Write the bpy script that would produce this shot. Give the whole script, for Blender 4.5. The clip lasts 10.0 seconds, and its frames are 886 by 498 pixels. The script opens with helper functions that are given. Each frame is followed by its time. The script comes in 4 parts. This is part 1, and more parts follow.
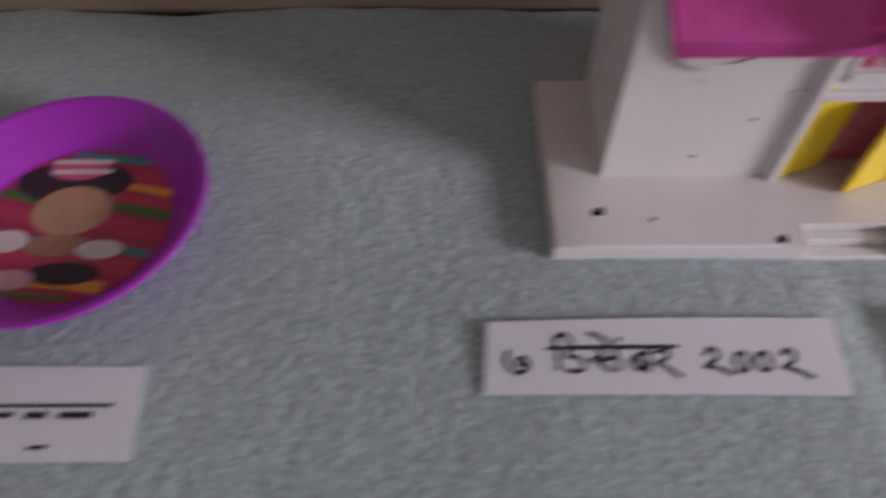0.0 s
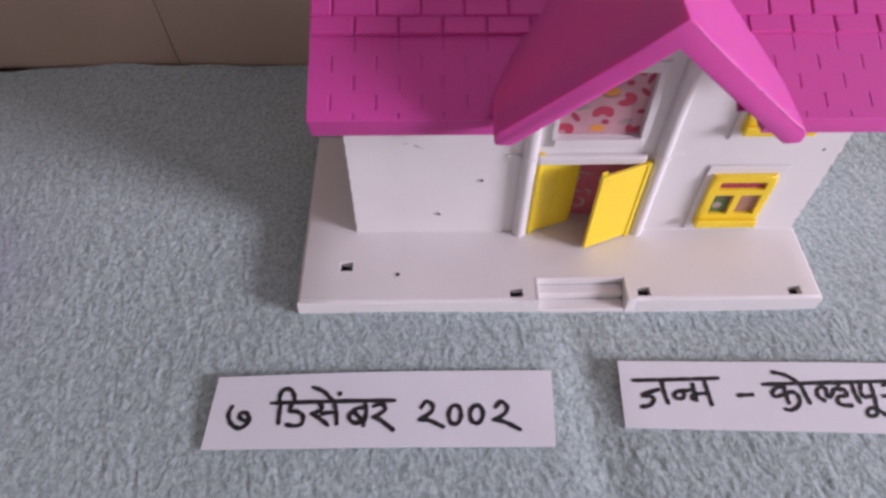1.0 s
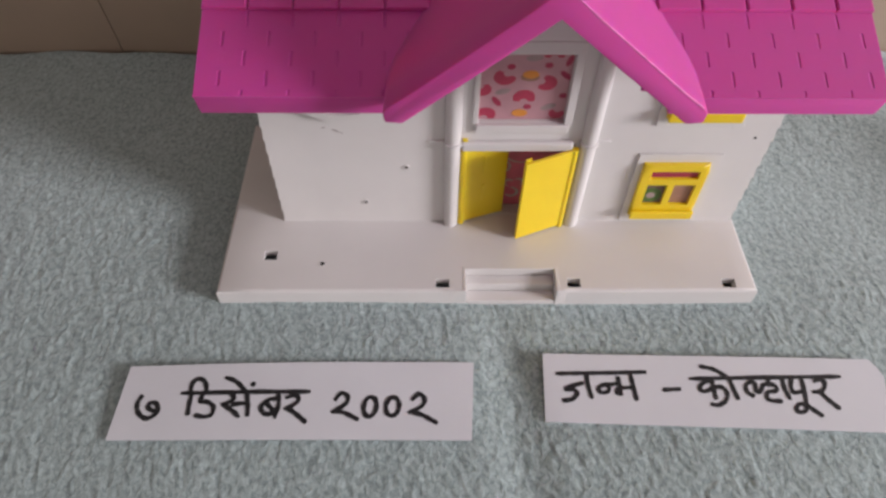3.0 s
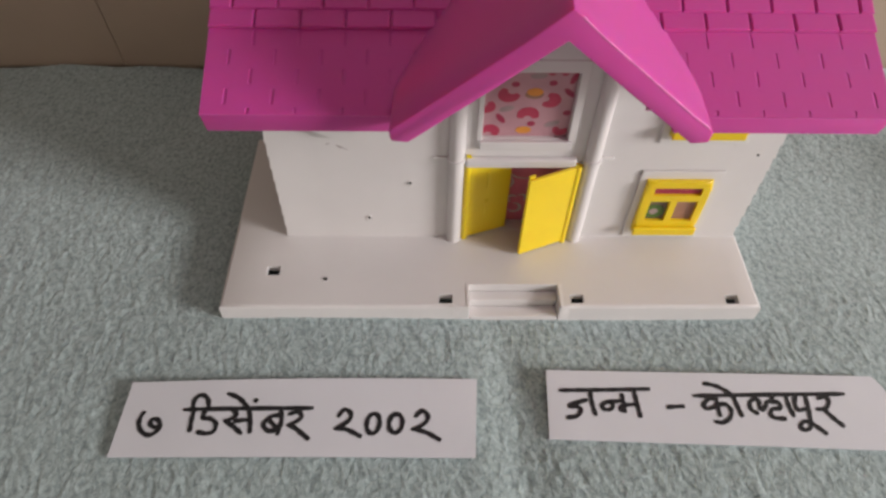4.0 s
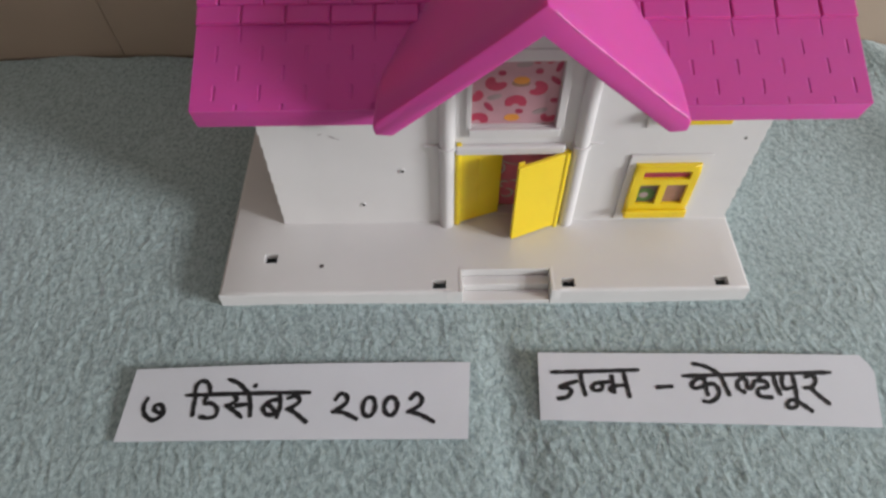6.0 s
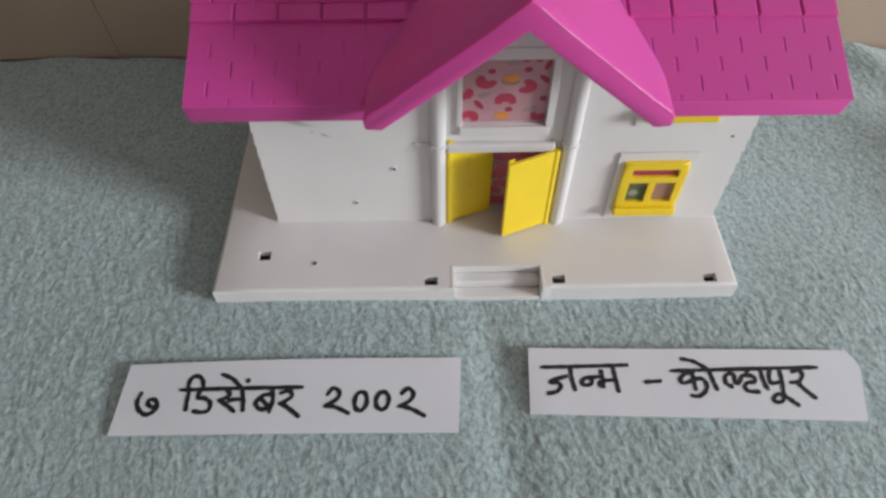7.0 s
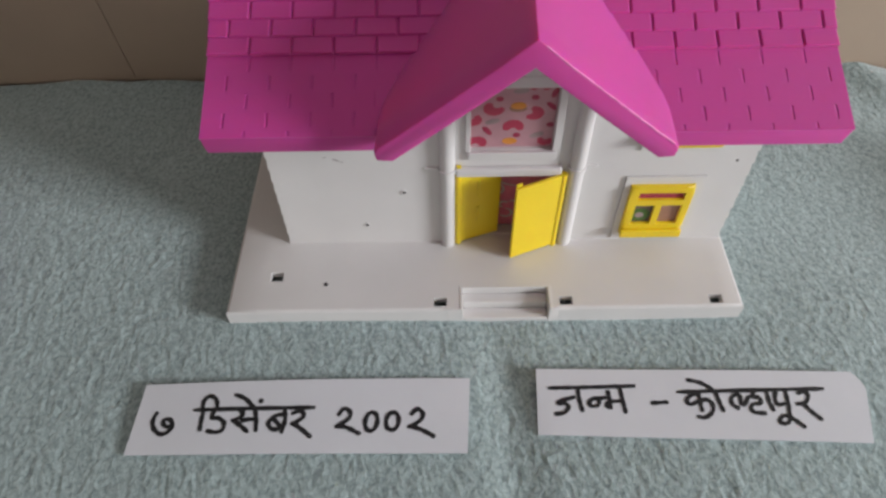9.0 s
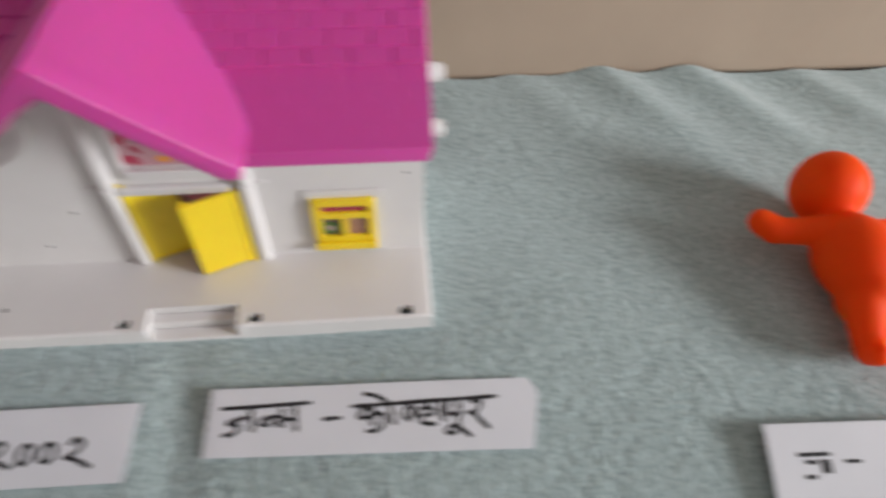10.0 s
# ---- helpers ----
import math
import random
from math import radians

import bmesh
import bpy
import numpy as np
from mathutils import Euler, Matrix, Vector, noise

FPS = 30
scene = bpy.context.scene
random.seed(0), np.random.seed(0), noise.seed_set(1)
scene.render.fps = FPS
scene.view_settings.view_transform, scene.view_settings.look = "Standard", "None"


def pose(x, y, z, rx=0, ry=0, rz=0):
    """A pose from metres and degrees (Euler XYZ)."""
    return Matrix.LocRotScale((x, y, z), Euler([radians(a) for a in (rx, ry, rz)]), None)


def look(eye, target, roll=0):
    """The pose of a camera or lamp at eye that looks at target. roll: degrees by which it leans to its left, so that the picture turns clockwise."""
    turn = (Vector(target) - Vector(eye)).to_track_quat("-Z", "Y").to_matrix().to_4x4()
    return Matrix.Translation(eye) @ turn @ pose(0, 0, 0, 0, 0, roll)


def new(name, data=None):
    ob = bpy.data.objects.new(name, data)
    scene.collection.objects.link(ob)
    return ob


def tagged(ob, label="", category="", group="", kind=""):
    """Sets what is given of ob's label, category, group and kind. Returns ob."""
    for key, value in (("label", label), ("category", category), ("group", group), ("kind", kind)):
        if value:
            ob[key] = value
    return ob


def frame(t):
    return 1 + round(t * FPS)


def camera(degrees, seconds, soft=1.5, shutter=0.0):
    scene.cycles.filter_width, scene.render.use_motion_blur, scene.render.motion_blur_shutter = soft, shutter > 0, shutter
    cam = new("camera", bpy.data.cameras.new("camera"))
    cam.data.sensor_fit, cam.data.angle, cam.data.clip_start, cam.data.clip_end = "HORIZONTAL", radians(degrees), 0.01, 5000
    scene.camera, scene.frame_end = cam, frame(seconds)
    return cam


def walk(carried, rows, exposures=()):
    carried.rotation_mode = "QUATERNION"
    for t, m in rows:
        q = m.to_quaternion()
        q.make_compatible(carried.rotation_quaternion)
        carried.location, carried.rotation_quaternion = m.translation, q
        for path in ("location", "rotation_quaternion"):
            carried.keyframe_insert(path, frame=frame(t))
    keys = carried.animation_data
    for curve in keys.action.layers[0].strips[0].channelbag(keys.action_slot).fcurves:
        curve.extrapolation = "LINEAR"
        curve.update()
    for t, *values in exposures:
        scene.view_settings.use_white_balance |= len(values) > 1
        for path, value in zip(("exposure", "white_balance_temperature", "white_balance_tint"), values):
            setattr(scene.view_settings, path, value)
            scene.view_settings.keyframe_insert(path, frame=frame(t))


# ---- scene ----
# camera: seconds, eye, target, roll
cam = camera(66.6, 10.0, soft=2.7, shutter=0.7)
PATH = [
    (0, (-0.0602, -0.2126, 0.3132), (-0.0620, -0.0395, 0.0682), -0.75),
    (0.3, (0.0079, -0.1960, 0.3238), (0.0101, -0.0280, 0.0753), -1.00),
    (0.5, (0.0325, -0.2001, 0.3297), (0.0422, -0.0191, 0.0907), 0.22),
    (0.7, (0.0540, -0.1932, 0.3447), (0.0648, -0.0129, 0.1052), 1.10),
    (1, (0.0748, -0.2095, 0.3342), (0.0803, -0.0266, 0.0965), 0.80),
    (1.5, (0.0902, -0.2086, 0.3364), (0.0937, -0.0236, 0.1002), 0.23),
    (2, (0.1125, -0.2146, 0.3255), (0.1174, -0.0317, 0.0878), 1.98),
    (3.5, (0.1178, -0.2090, 0.3214), (0.1229, -0.0226, 0.0864), 0.88),
    (4, (0.1147, -0.2084, 0.3235), (0.1206, -0.0204, 0.0897), 1.50),
    (4.5, (0.1107, -0.2080, 0.3191), (0.1160, -0.0223, 0.0835), 1.59),
    (5, (0.1155, -0.2000, 0.3106), (0.1135, -0.0283, 0.0646), -1.06),
    (5.5, (0.1174, -0.2012, 0.3194), (0.1183, -0.0259, 0.0759), -0.08),
    (6, (0.1246, -0.2089, 0.3323), (0.1257, -0.0289, 0.0923), -0.51),
    (6.2, (0.1219, -0.2106, 0.3344), (0.1242, -0.0299, 0.0950), 0.10),
    (7.3, (0.1293, -0.2165, 0.3322), (0.1317, -0.0323, 0.0954), -0.37),
    (7.5, (0.1285, -0.2141, 0.3380), (0.1311, -0.0277, 0.1031), -0.41),
    (8, (0.1249, -0.2178, 0.3392), (0.1278, -0.0315, 0.1041), -0.22),
    (8.5, (0.1313, -0.2149, 0.3371), (0.1350, -0.0288, 0.1018), -0.06),
    (9, (0.1278, -0.2141, 0.3425), (0.1262, -0.0287, 0.1067), -1.20),
    (9.3, (0.1484, -0.2120, 0.3424), (0.1505, -0.0274, 0.1060), -0.13),
    (9.5, (0.1771, -0.2107, 0.3382), (0.1848, -0.0268, 0.1014), 0.50),
    (9.7, (0.2130, -0.2016, 0.3525), (0.2244, -0.0211, 0.1132), 0.57),
    (9.8, (0.2364, -0.2041, 0.3540), (0.2506, -0.0223, 0.1158), 0.96),
    (10, (0.2777, -0.2077, 0.3478), (0.3006, -0.0259, 0.1103), 2.99),
]
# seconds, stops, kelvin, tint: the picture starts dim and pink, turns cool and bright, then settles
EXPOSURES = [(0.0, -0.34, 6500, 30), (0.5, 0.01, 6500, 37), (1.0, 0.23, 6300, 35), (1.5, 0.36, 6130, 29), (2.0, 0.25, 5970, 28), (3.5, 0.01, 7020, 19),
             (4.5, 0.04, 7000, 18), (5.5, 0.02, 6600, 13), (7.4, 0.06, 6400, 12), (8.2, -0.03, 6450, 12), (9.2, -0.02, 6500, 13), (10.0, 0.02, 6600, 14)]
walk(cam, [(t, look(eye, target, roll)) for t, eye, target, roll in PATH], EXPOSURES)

# ---- light: one window to the right of the seat, dull daylight ----
world = bpy.data.worlds.new("sky")
scene.world = world
world.use_nodes = True
sky = world.node_tree.nodes.new("ShaderNodeTexSky")
sky.sky_type, sky.sun_disc = "NISHITA", False
sky.sun_elevation, sky.sun_rotation = radians(40), radians(115)
world.node_tree.links.new(sky.outputs[0], world.node_tree.nodes["Background"].inputs[0])
world.node_tree.nodes["Background"].inputs[1].default_value = 0.1

WIN_X, WIN_Y0, WIN_Y1, WIN_Z0, WIN_Z1 = 3.00, -1.62, -0.67, 0.68, 1.28
lamp = bpy.data.lights.new("window_light", "AREA")
lamp.shape, lamp.size, lamp.size_y = "RECTANGLE", WIN_Z1 - WIN_Z0, WIN_Y1 - WIN_Y0
lamp.energy, lamp.color = 113.0, (0.95, 0.98, 1.0)
window_light = new("window_light", lamp)
window_light.matrix_world = Matrix.Translation((WIN_X + 0.02, (WIN_Y0 + WIN_Y1) / 2, (WIN_Z0 + WIN_Z1) / 2)) @ pose(0, 0, 0, 0, 90, 0)

# ---- materials ----


def material(name, colour, rough=0.5, vary=0.08, grain=60.0, bump=0.1, fine=600.0, metal=0.0, sheen=0.0, spec=0.5, random_tone=0.0, glow=0.0, reach=(1.0, 0.2, 0.1), coat=0.0):
    """Base colour with a broad and a fine variation, and a fine relief."""
    m = bpy.data.materials.new(name)
    m.use_nodes = True
    n, l = m.node_tree.nodes, m.node_tree.links
    b = n["Principled BSDF"]
    b.inputs["Roughness"].default_value, b.inputs["Metallic"].default_value = rough, metal
    b.inputs["Sheen Weight"].default_value, b.inputs["Specular IOR Level"].default_value = sheen, spec
    # light that enters thin plastic and comes out again; reach in millimetres
    b.inputs["Subsurface Weight"].default_value, b.inputs["Subsurface Scale"].default_value = glow, 0.001
    b.inputs["Subsurface Radius"].default_value = reach
    b.inputs["Coat Weight"].default_value, b.inputs["Coat Roughness"].default_value, b.inputs["Coat IOR"].default_value = coat, 0.6, 1.8
    co = n.new("ShaderNodeTexCoord")
    broad, small = n.new("ShaderNodeTexNoise"), n.new("ShaderNodeTexNoise")
    broad.inputs["Scale"].default_value, broad.inputs["Detail"].default_value = grain, 4
    small.inputs["Scale"].default_value, small.inputs["Detail"].default_value = fine, 3
    l.new(co.outputs["Object"], broad.inputs["Vector"]), l.new(co.outputs["Object"], small.inputs["Vector"])
    ramp = n.new("ShaderNodeValToRGB")
    ramp.color_ramp.elements[0].position, ramp.color_ramp.elements[1].position = 0.3, 0.7
    ramp.color_ramp.elements[0].color = (*[c * (1 - vary) for c in colour], 1)
    ramp.color_ramp.elements[1].color = (*[min(1, c * (1 + vary)) for c in colour], 1)
    l.new(broad.outputs[0], ramp.inputs[0])
    out = ramp.outputs[0]
    if random_tone:
        info, hsv, span = n.new("ShaderNodeObjectInfo"), n.new("ShaderNodeHueSaturation"), n.new("ShaderNodeMapRange")
        span.inputs["To Min"].default_value, span.inputs["To Max"].default_value = 1 - random_tone, 1 + random_tone
        l.new(info.outputs["Random"], span.inputs[0]), l.new(span.outputs[0], hsv.inputs["Value"]), l.new(out, hsv.inputs["Color"])
        out = hsv.outputs[0]
    l.new(out, b.inputs["Base Color"])
    rr = n.new("ShaderNodeMapRange")
    rr.inputs["To Min"].default_value, rr.inputs["To Max"].default_value = max(0, rough - 0.07), min(1, rough + 0.07)
    l.new(broad.outputs[0], rr.inputs[0]), l.new(rr.outputs[0], b.inputs["Roughness"])
    if bump:
        bp = n.new("ShaderNodeBump")
        bp.inputs["Strength"].default_value, bp.inputs["Distance"].default_value = bump, 0.0005
        l.new(small.outputs[0], bp.inputs["Height"]), l.new(bp.outputs[0], b.inputs["Normal"])
    return m


WHITE = material("white_plastic", (0.725, 0.71, 0.70), 0.5, 0.03, 25, 0.05, 900)
PINK = material("pink_plastic", (0.61, 0.040, 0.315), 0.62, 0.05, 20, 0.06, 700, spec=0.55, coat=0.2, sheen=0.26, glow=0.35, reach=(4.0, 0.2, 1.2))
THIN_PINK = material("thin_pink_plastic", (0.58, 0.036, 0.31), 0.62, 0.05, 20, 0.06, 700, spec=0.6, coat=0.3, sheen=0.32, glow=0.85, reach=(8.0, 0.4, 3.2))
for m in (PINK, THIN_PINK):
    m.node_tree.nodes["Principled BSDF"].inputs["Sheen Tint"].default_value = (1.0, 0.48, 0.80, 1)
# paler pink for the highlight painted on the gable's right front edge
HIGHLIGHT_PINK = material("highlight_pink_plastic", (0.70, 0.14, 0.42), 0.4, 0.15, 300, 0.2, 900)
YELLOW = material("yellow_plastic", (0.90, 0.65, 0.02), 0.38, 0.04, 30, 0.05, 700, glow=0.25, reach=(4.0, 2.5, 0.5))
PAPER = material("white_paper", (0.69, 0.705, 0.75), 0.8, 0.02, 30, 0.12, 900)
INK = material("black_marker_ink", (0.012, 0.012, 0.014), 0.55, 0.2, 300, 0.05, 900)
BEIGE = material("beige_leatherette", (0.43, 0.335, 0.255), 0.55, 0.07, 9, 0.25, 1200)
PURPLE = material("purple_melamine", (0.36, 0.03, 0.43), 0.28, 0.05, 20, 0.03, 500)
ORANGE = material("orange_rubber", (0.95, 0.075, 0.003), 0.55, 0.05, 30, 0.06, 500, spec=0.15, glow=0.8, reach=(14.0, 3.0, 0.5))
PLASTER = material("plaster", (0.40, 0.365, 0.325), 0.85, 0.05, 3, 0.2, 200)
CEILING = material("ceiling_paint", (0.45, 0.435, 0.415), 0.9, 0.03, 3, 0.1, 200)
TILE = material("floor_tile", (0.24, 0.215, 0.19), 0.4, 0.1, 6, 0.05, 200)
WOOD = material("window_wood", (0.22, 0.12, 0.06), 0.5, 0.2, 15, 0.2, 200)
# near-black, stands in for the shade inside small holes
DARK = material("hole_shade", (0.02, 0.017, 0.015), 0.7, 0.1, 100, 0.0)
PRINT_PINK = material("printed_card_pink", (0.53, 0.29, 0.325), 0.5, 0.06, 120, 0.02)
PRINT_RED = material("printed_card_red", (0.48, 0.048, 0.10), 0.5, 0.08, 150, 0.02)
PRINT_MAROON = material("printed_card_maroon", (0.38, 0.035, 0.085), 0.5, 0.12, 150, 0.02)
PRINT_CRIMSON = material("printed_card_crimson", (0.66, 0.11, 0.22), 0.5, 0.12, 150, 0.02)
PRINT_ROSE = material("printed_card_rose", (0.76, 0.19, 0.29), 0.5, 0.12, 150, 0.02)
PRINT_ORANGE = material("printed_card_orange", (0.75, 0.30, 0.05), 0.5, 0.08, 150, 0.02)
PRINT_GREEN = material("printed_card_green", (0.07, 0.15, 0.03), 0.5, 0.2, 200, 0.02)
PRINT_BROWN = material("printed_card_brown", (0.36, 0.19, 0.13), 0.5, 0.1, 200, 0.02)
PRINT_UMBER = material("printed_card_umber", (0.17, 0.12, 0.09), 0.5, 0.15, 200, 0.02)
PRINT_GREY = material("printed_card_grey", (0.36, 0.27, 0.27), 0.5, 0.1, 200, 0.02)
PRINT_TEAL = material("printed_card_teal", (0.04, 0.22, 0.24), 0.5, 0.1, 200, 0.02)
PRINT_BEIGE = material("printed_card_beige", (0.50, 0.29, 0.18), 0.5, 0.1, 100, 0.02)
PRINT_DARK = material("printed_card_dark", (0.035, 0.02, 0.03), 0.5, 0.1, 100, 0.02)
PRINT_WHITE = material("printed_card_white", (0.66, 0.60, 0.60), 0.5, 0.05, 100, 0.02)


def fleece():
    """Short curly pile: worm-like tufts in pale aqua, the shade of the hollows put into the colour as grey-green."""
    m = material("aqua_fleece", (0.335, 0.42, 0.422), 0.95, 0.06, 9, 0.0, spec=0.1, sheen=0.45)
    n, l = m.node_tree.nodes, m.node_tree.links
    b = n["Principled BSDF"]
    co, warp, cell, fuzz = n.new("ShaderNodeTexCoord"), n.new("ShaderNodeTexNoise"), n.new("ShaderNodeTexNoise"), n.new("ShaderNodeTexNoise")
    mp = n.new("ShaderNodeMapping")
    mp.inputs["Rotation"].default_value, mp.inputs["Scale"].default_value = (0, 0, radians(-8)), (1.0, 0.72, 1.0)
    l.new(co.outputs["Object"], mp.inputs[0])
    warp.inputs["Scale"].default_value = 260
    add = n.new("ShaderNodeMixRGB")
    add.blend_type, add.inputs[0].default_value = "ADD", 0.004
    l.new(mp.outputs[0], warp.inputs["Vector"]), l.new(mp.outputs[0], add.inputs[1]), l.new(warp.outputs[1], add.inputs[2])
    cell.inputs["Scale"].default_value, cell.inputs["Detail"].default_value = 470, 2
    l.new(add.outputs[0], cell.inputs["Vector"])
    fuzz.inputs["Scale"].default_value, fuzz.inputs["Detail"].default_value = 1500, 2
    l.new(co.outputs["Object"], fuzz.inputs["Vector"])
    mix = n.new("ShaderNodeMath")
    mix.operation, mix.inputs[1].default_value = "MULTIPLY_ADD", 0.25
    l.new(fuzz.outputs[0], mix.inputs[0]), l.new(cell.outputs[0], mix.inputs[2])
    # shading of the pile in the base colour: hollows darkened, tuft tops lightened
    pile_shade = n.new("ShaderNodeValToRGB")
    pile_shade.color_ramp.elements[0].position, pile_shade.color_ramp.elements[1].position = 0.42, 0.80
    pile_shade.color_ramp.elements[0].color, pile_shade.color_ramp.elements[1].color = (0.69, 0.705, 0.71, 1), (1.30, 1.285, 1.28, 1)
    l.new(mix.outputs[0], pile_shade.inputs[0])
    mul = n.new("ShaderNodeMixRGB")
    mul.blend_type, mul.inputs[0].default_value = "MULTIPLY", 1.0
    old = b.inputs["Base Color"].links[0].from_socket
    l.new(old, mul.inputs[1]), l.new(pile_shade.outputs[0], mul.inputs[2]), l.new(mul.outputs[0], b.inputs["Base Color"])
    bp = n.new("ShaderNodeBump")
    bp.inputs["Strength"].default_value, bp.inputs["Distance"].default_value = 0.45, 0.0012
    l.new(mix.outputs[0], bp.inputs["Height"]), l.new(bp.outputs[0], b.inputs["Normal"])
    return m


FLEECE = fleece()

# ---- builders; house numbers are in decimetres, U turns them into metres ----
U = 0.1


def thing(name, label, category, at=(0, 0, 0), turn=0.0, kind="", group=""):
    ob = new(name)
    ob.empty_display_size = 0.02
    ob.matrix_world = pose(*at, 0, 0, turn)
    return tagged(ob, label, category, group, kind)


def part(name, bm, mat, parent=None, label="", smooth=0.0, scale=U):
    """Links a bmesh as one mesh object under parent. smooth: the angle below which edges are shaded round."""
    bmesh.ops.recalc_face_normals(bm, faces=bm.faces)
    for v in bm.verts:
        v.co *= scale
    me = bpy.data.meshes.new(name)
    if smooth:
        for f in bm.faces:
            f.smooth = True
        for e in bm.edges:
            e.smooth = len(e.link_faces) == 2 and e.calc_face_angle(4) < radians(smooth)
    bm.to_mesh(me)
    bm.free()
    me.materials.append(mat)
    ob = new(name, me)
    if parent:
        ob.parent = parent
    if label:
        ob["label"] = label
    return ob


def box(x0, x1, y0, y1, z0, z1, bevel=0.0, into=None, m=None):
    """A box, its edges rounded."""
    bm = bmesh.new()
    bmesh.ops.create_cube(bm, size=1)
    for v in bm.verts:
        v.co = ((x0 + x1) / 2 + v.co.x * (x1 - x0), (y0 + y1) / 2 + v.co.y * (y1 - y0), (z0 + z1) / 2 + v.co.z * (z1 - z0))
    if bevel:
        bmesh.ops.bevel(bm, geom=list(bm.edges), offset=bevel, segments=3, profile=0.5, affect="EDGES")
    if m:
        bm.transform(m)
    return join(into, bm)


def join(into, bm):
    if into is None:
        return bm
    me = bpy.data.meshes.new("tmp")
    bm.to_mesh(me)
    bm.free()
    into.from_mesh(me)
    bpy.data.meshes.remove(me)
    return into


def prism(outline, axis, a, b, bevel=0.0, into=None):
    """A solid with the given outline in the two other axes, from a to b along axis."""
    bm = bmesh.new()
    put = {"x": lambda u, v, w: (w, u, v), "y": lambda u, v, w: (u, w, v), "z": lambda u, v, w: (u, v, w)}[axis]
    low, high = [bm.verts.new(put(u, v, a)) for u, v in outline], [bm.verts.new(put(u, v, b)) for u, v in outline]
    bm.faces.new(low), bm.faces.new(list(reversed(high)))
    for i in range(len(outline)):
        j = (i + 1) % len(outline)
        bm.faces.new((low[j], low[i], high[i], high[j]))
    bmesh.ops.recalc_face_normals(bm, faces=bm.faces)
    if bevel:
        bmesh.ops.bevel(bm, geom=[e for e in bm.edges if e.calc_face_angle(0) > 0.5], offset=bevel, segments=2, profile=0.5, affect="EDGES")
    return join(into, bm)


def plate_with_holes(x0, x1, y0, y1, z0, z1, holes, edge=0.0, round_corners=0.0):
    """A slab in the plane of x and y with square holes right through it."""
    xs = sorted({x0, x1, *[h[0] for h in holes], *[h[1] for h in holes]})
    ys = sorted({y0, y1, *[h[2] for h in holes], *[h[3] for h in holes]})
    bm, at = bmesh.new(), {}
    for x in xs:
        for y in ys:
            at[x, y] = bm.verts.new((x, y, z1))
    for xa, xb in zip(xs, xs[1:]):
        for ya, yb in zip(ys, ys[1:]):
            if not any(h[0] <= xa and xb <= h[1] and h[2] <= ya and yb <= h[3] for h in holes):
                bm.faces.new((at[xa, ya], at[xb, ya], at[xb, yb], at[xa, yb]))
    loose = [v for v in bm.verts if not v.link_faces]
    bmesh.ops.delete(bm, geom=loose, context="VERTS")
    down = bmesh.ops.extrude_face_region(bm, geom=list(bm.faces))
    for v in [g for g in down["geom"] if isinstance(g, bmesh.types.BMVert)]:
        v.co.z = z0
    if edge:
        def outer(v):
            return min(abs(v.co.x - x0), abs(v.co.x - x1), abs(v.co.y - y0), abs(v.co.y - y1)) < 1e-4

        def corner(v):
            return min(abs(v.co.x - x0), abs(v.co.x - x1)) < 1e-4 and min(abs(v.co.y - y0), abs(v.co.y - y1)) < 1e-4
        chosen = []
        for e in bm.edges:
            a, b = e.verts
            if outer(a) and outer(b) and e.calc_face_angle(0) > 0.5 and ((abs(a.co.z - z1) < 1e-4 and abs(b.co.z - z1) < 1e-4) or (corner(a) and corner(b))):
                chosen.append(e)
        if round_corners:
            upright = [e for e in chosen if abs(e.verts[0].co.z - e.verts[1].co.z) > 1e-4]
            bmesh.ops.bevel(bm, geom=upright, offset=round_corners, segments=4, profile=0.5, affect="EDGES")
            chosen = [e for e in bm.edges if all(abs(v.co.z - z1) < 1e-4 for v in e.verts) and len(e.link_faces) == 2 and e.calc_face_angle(0) > 0.5
                      and not any(h[0] - 1e-4 <= v.co.x <= h[1] + 1e-4 and h[2] - 1e-4 <= v.co.y <= h[3] + 1e-4 for h in holes for v in e.verts)]
        bmesh.ops.bevel(bm, geom=chosen, offset=edge, segments=3, profile=0.5, affect="EDGES")
    return bm


def disc(cx, cy, r, z0, z1, sides=20, squash=1.0, turn=0.0, into=None, flat="z"):
    c, s = math.cos(turn), math.sin(turn)
    pts = []
    for i in range(sides):
        u, v = r * math.cos(2 * math.pi * i / sides), r * squash * math.sin(2 * math.pi * i / sides)
        pts.append((cx + c * u - s * v, cy + s * u + c * v))
    return prism(pts, flat, z0, z1, 0.0, into)


def cut_away(ob, cutter):
    """Takes the cutter's solid out of ob's mesh, for good."""
    mod = ob.modifiers.new("cut", "BOOLEAN")
    mod.operation, mod.object, mod.solver = "DIFFERENCE", cutter, "EXACT"
    bpy.context.view_layer.update()
    made = bpy.data.meshes.new_from_object(ob.evaluated_get(bpy.context.evaluated_depsgraph_get()))
    ob.modifiers.clear()
    ob.data = made
    bpy.data.objects.remove(cutter)


# ---- the room that closes the place ----
R0X, R1X, R0Y, R1Y, R0Z, R1Z = -2.1, WIN_X, -2.6, 0.75, -0.45, 2.3


def structure(name, bm, mat, label, category):
    return tagged(part(name, bm, mat, scale=1.0), label, category, kind="structure")


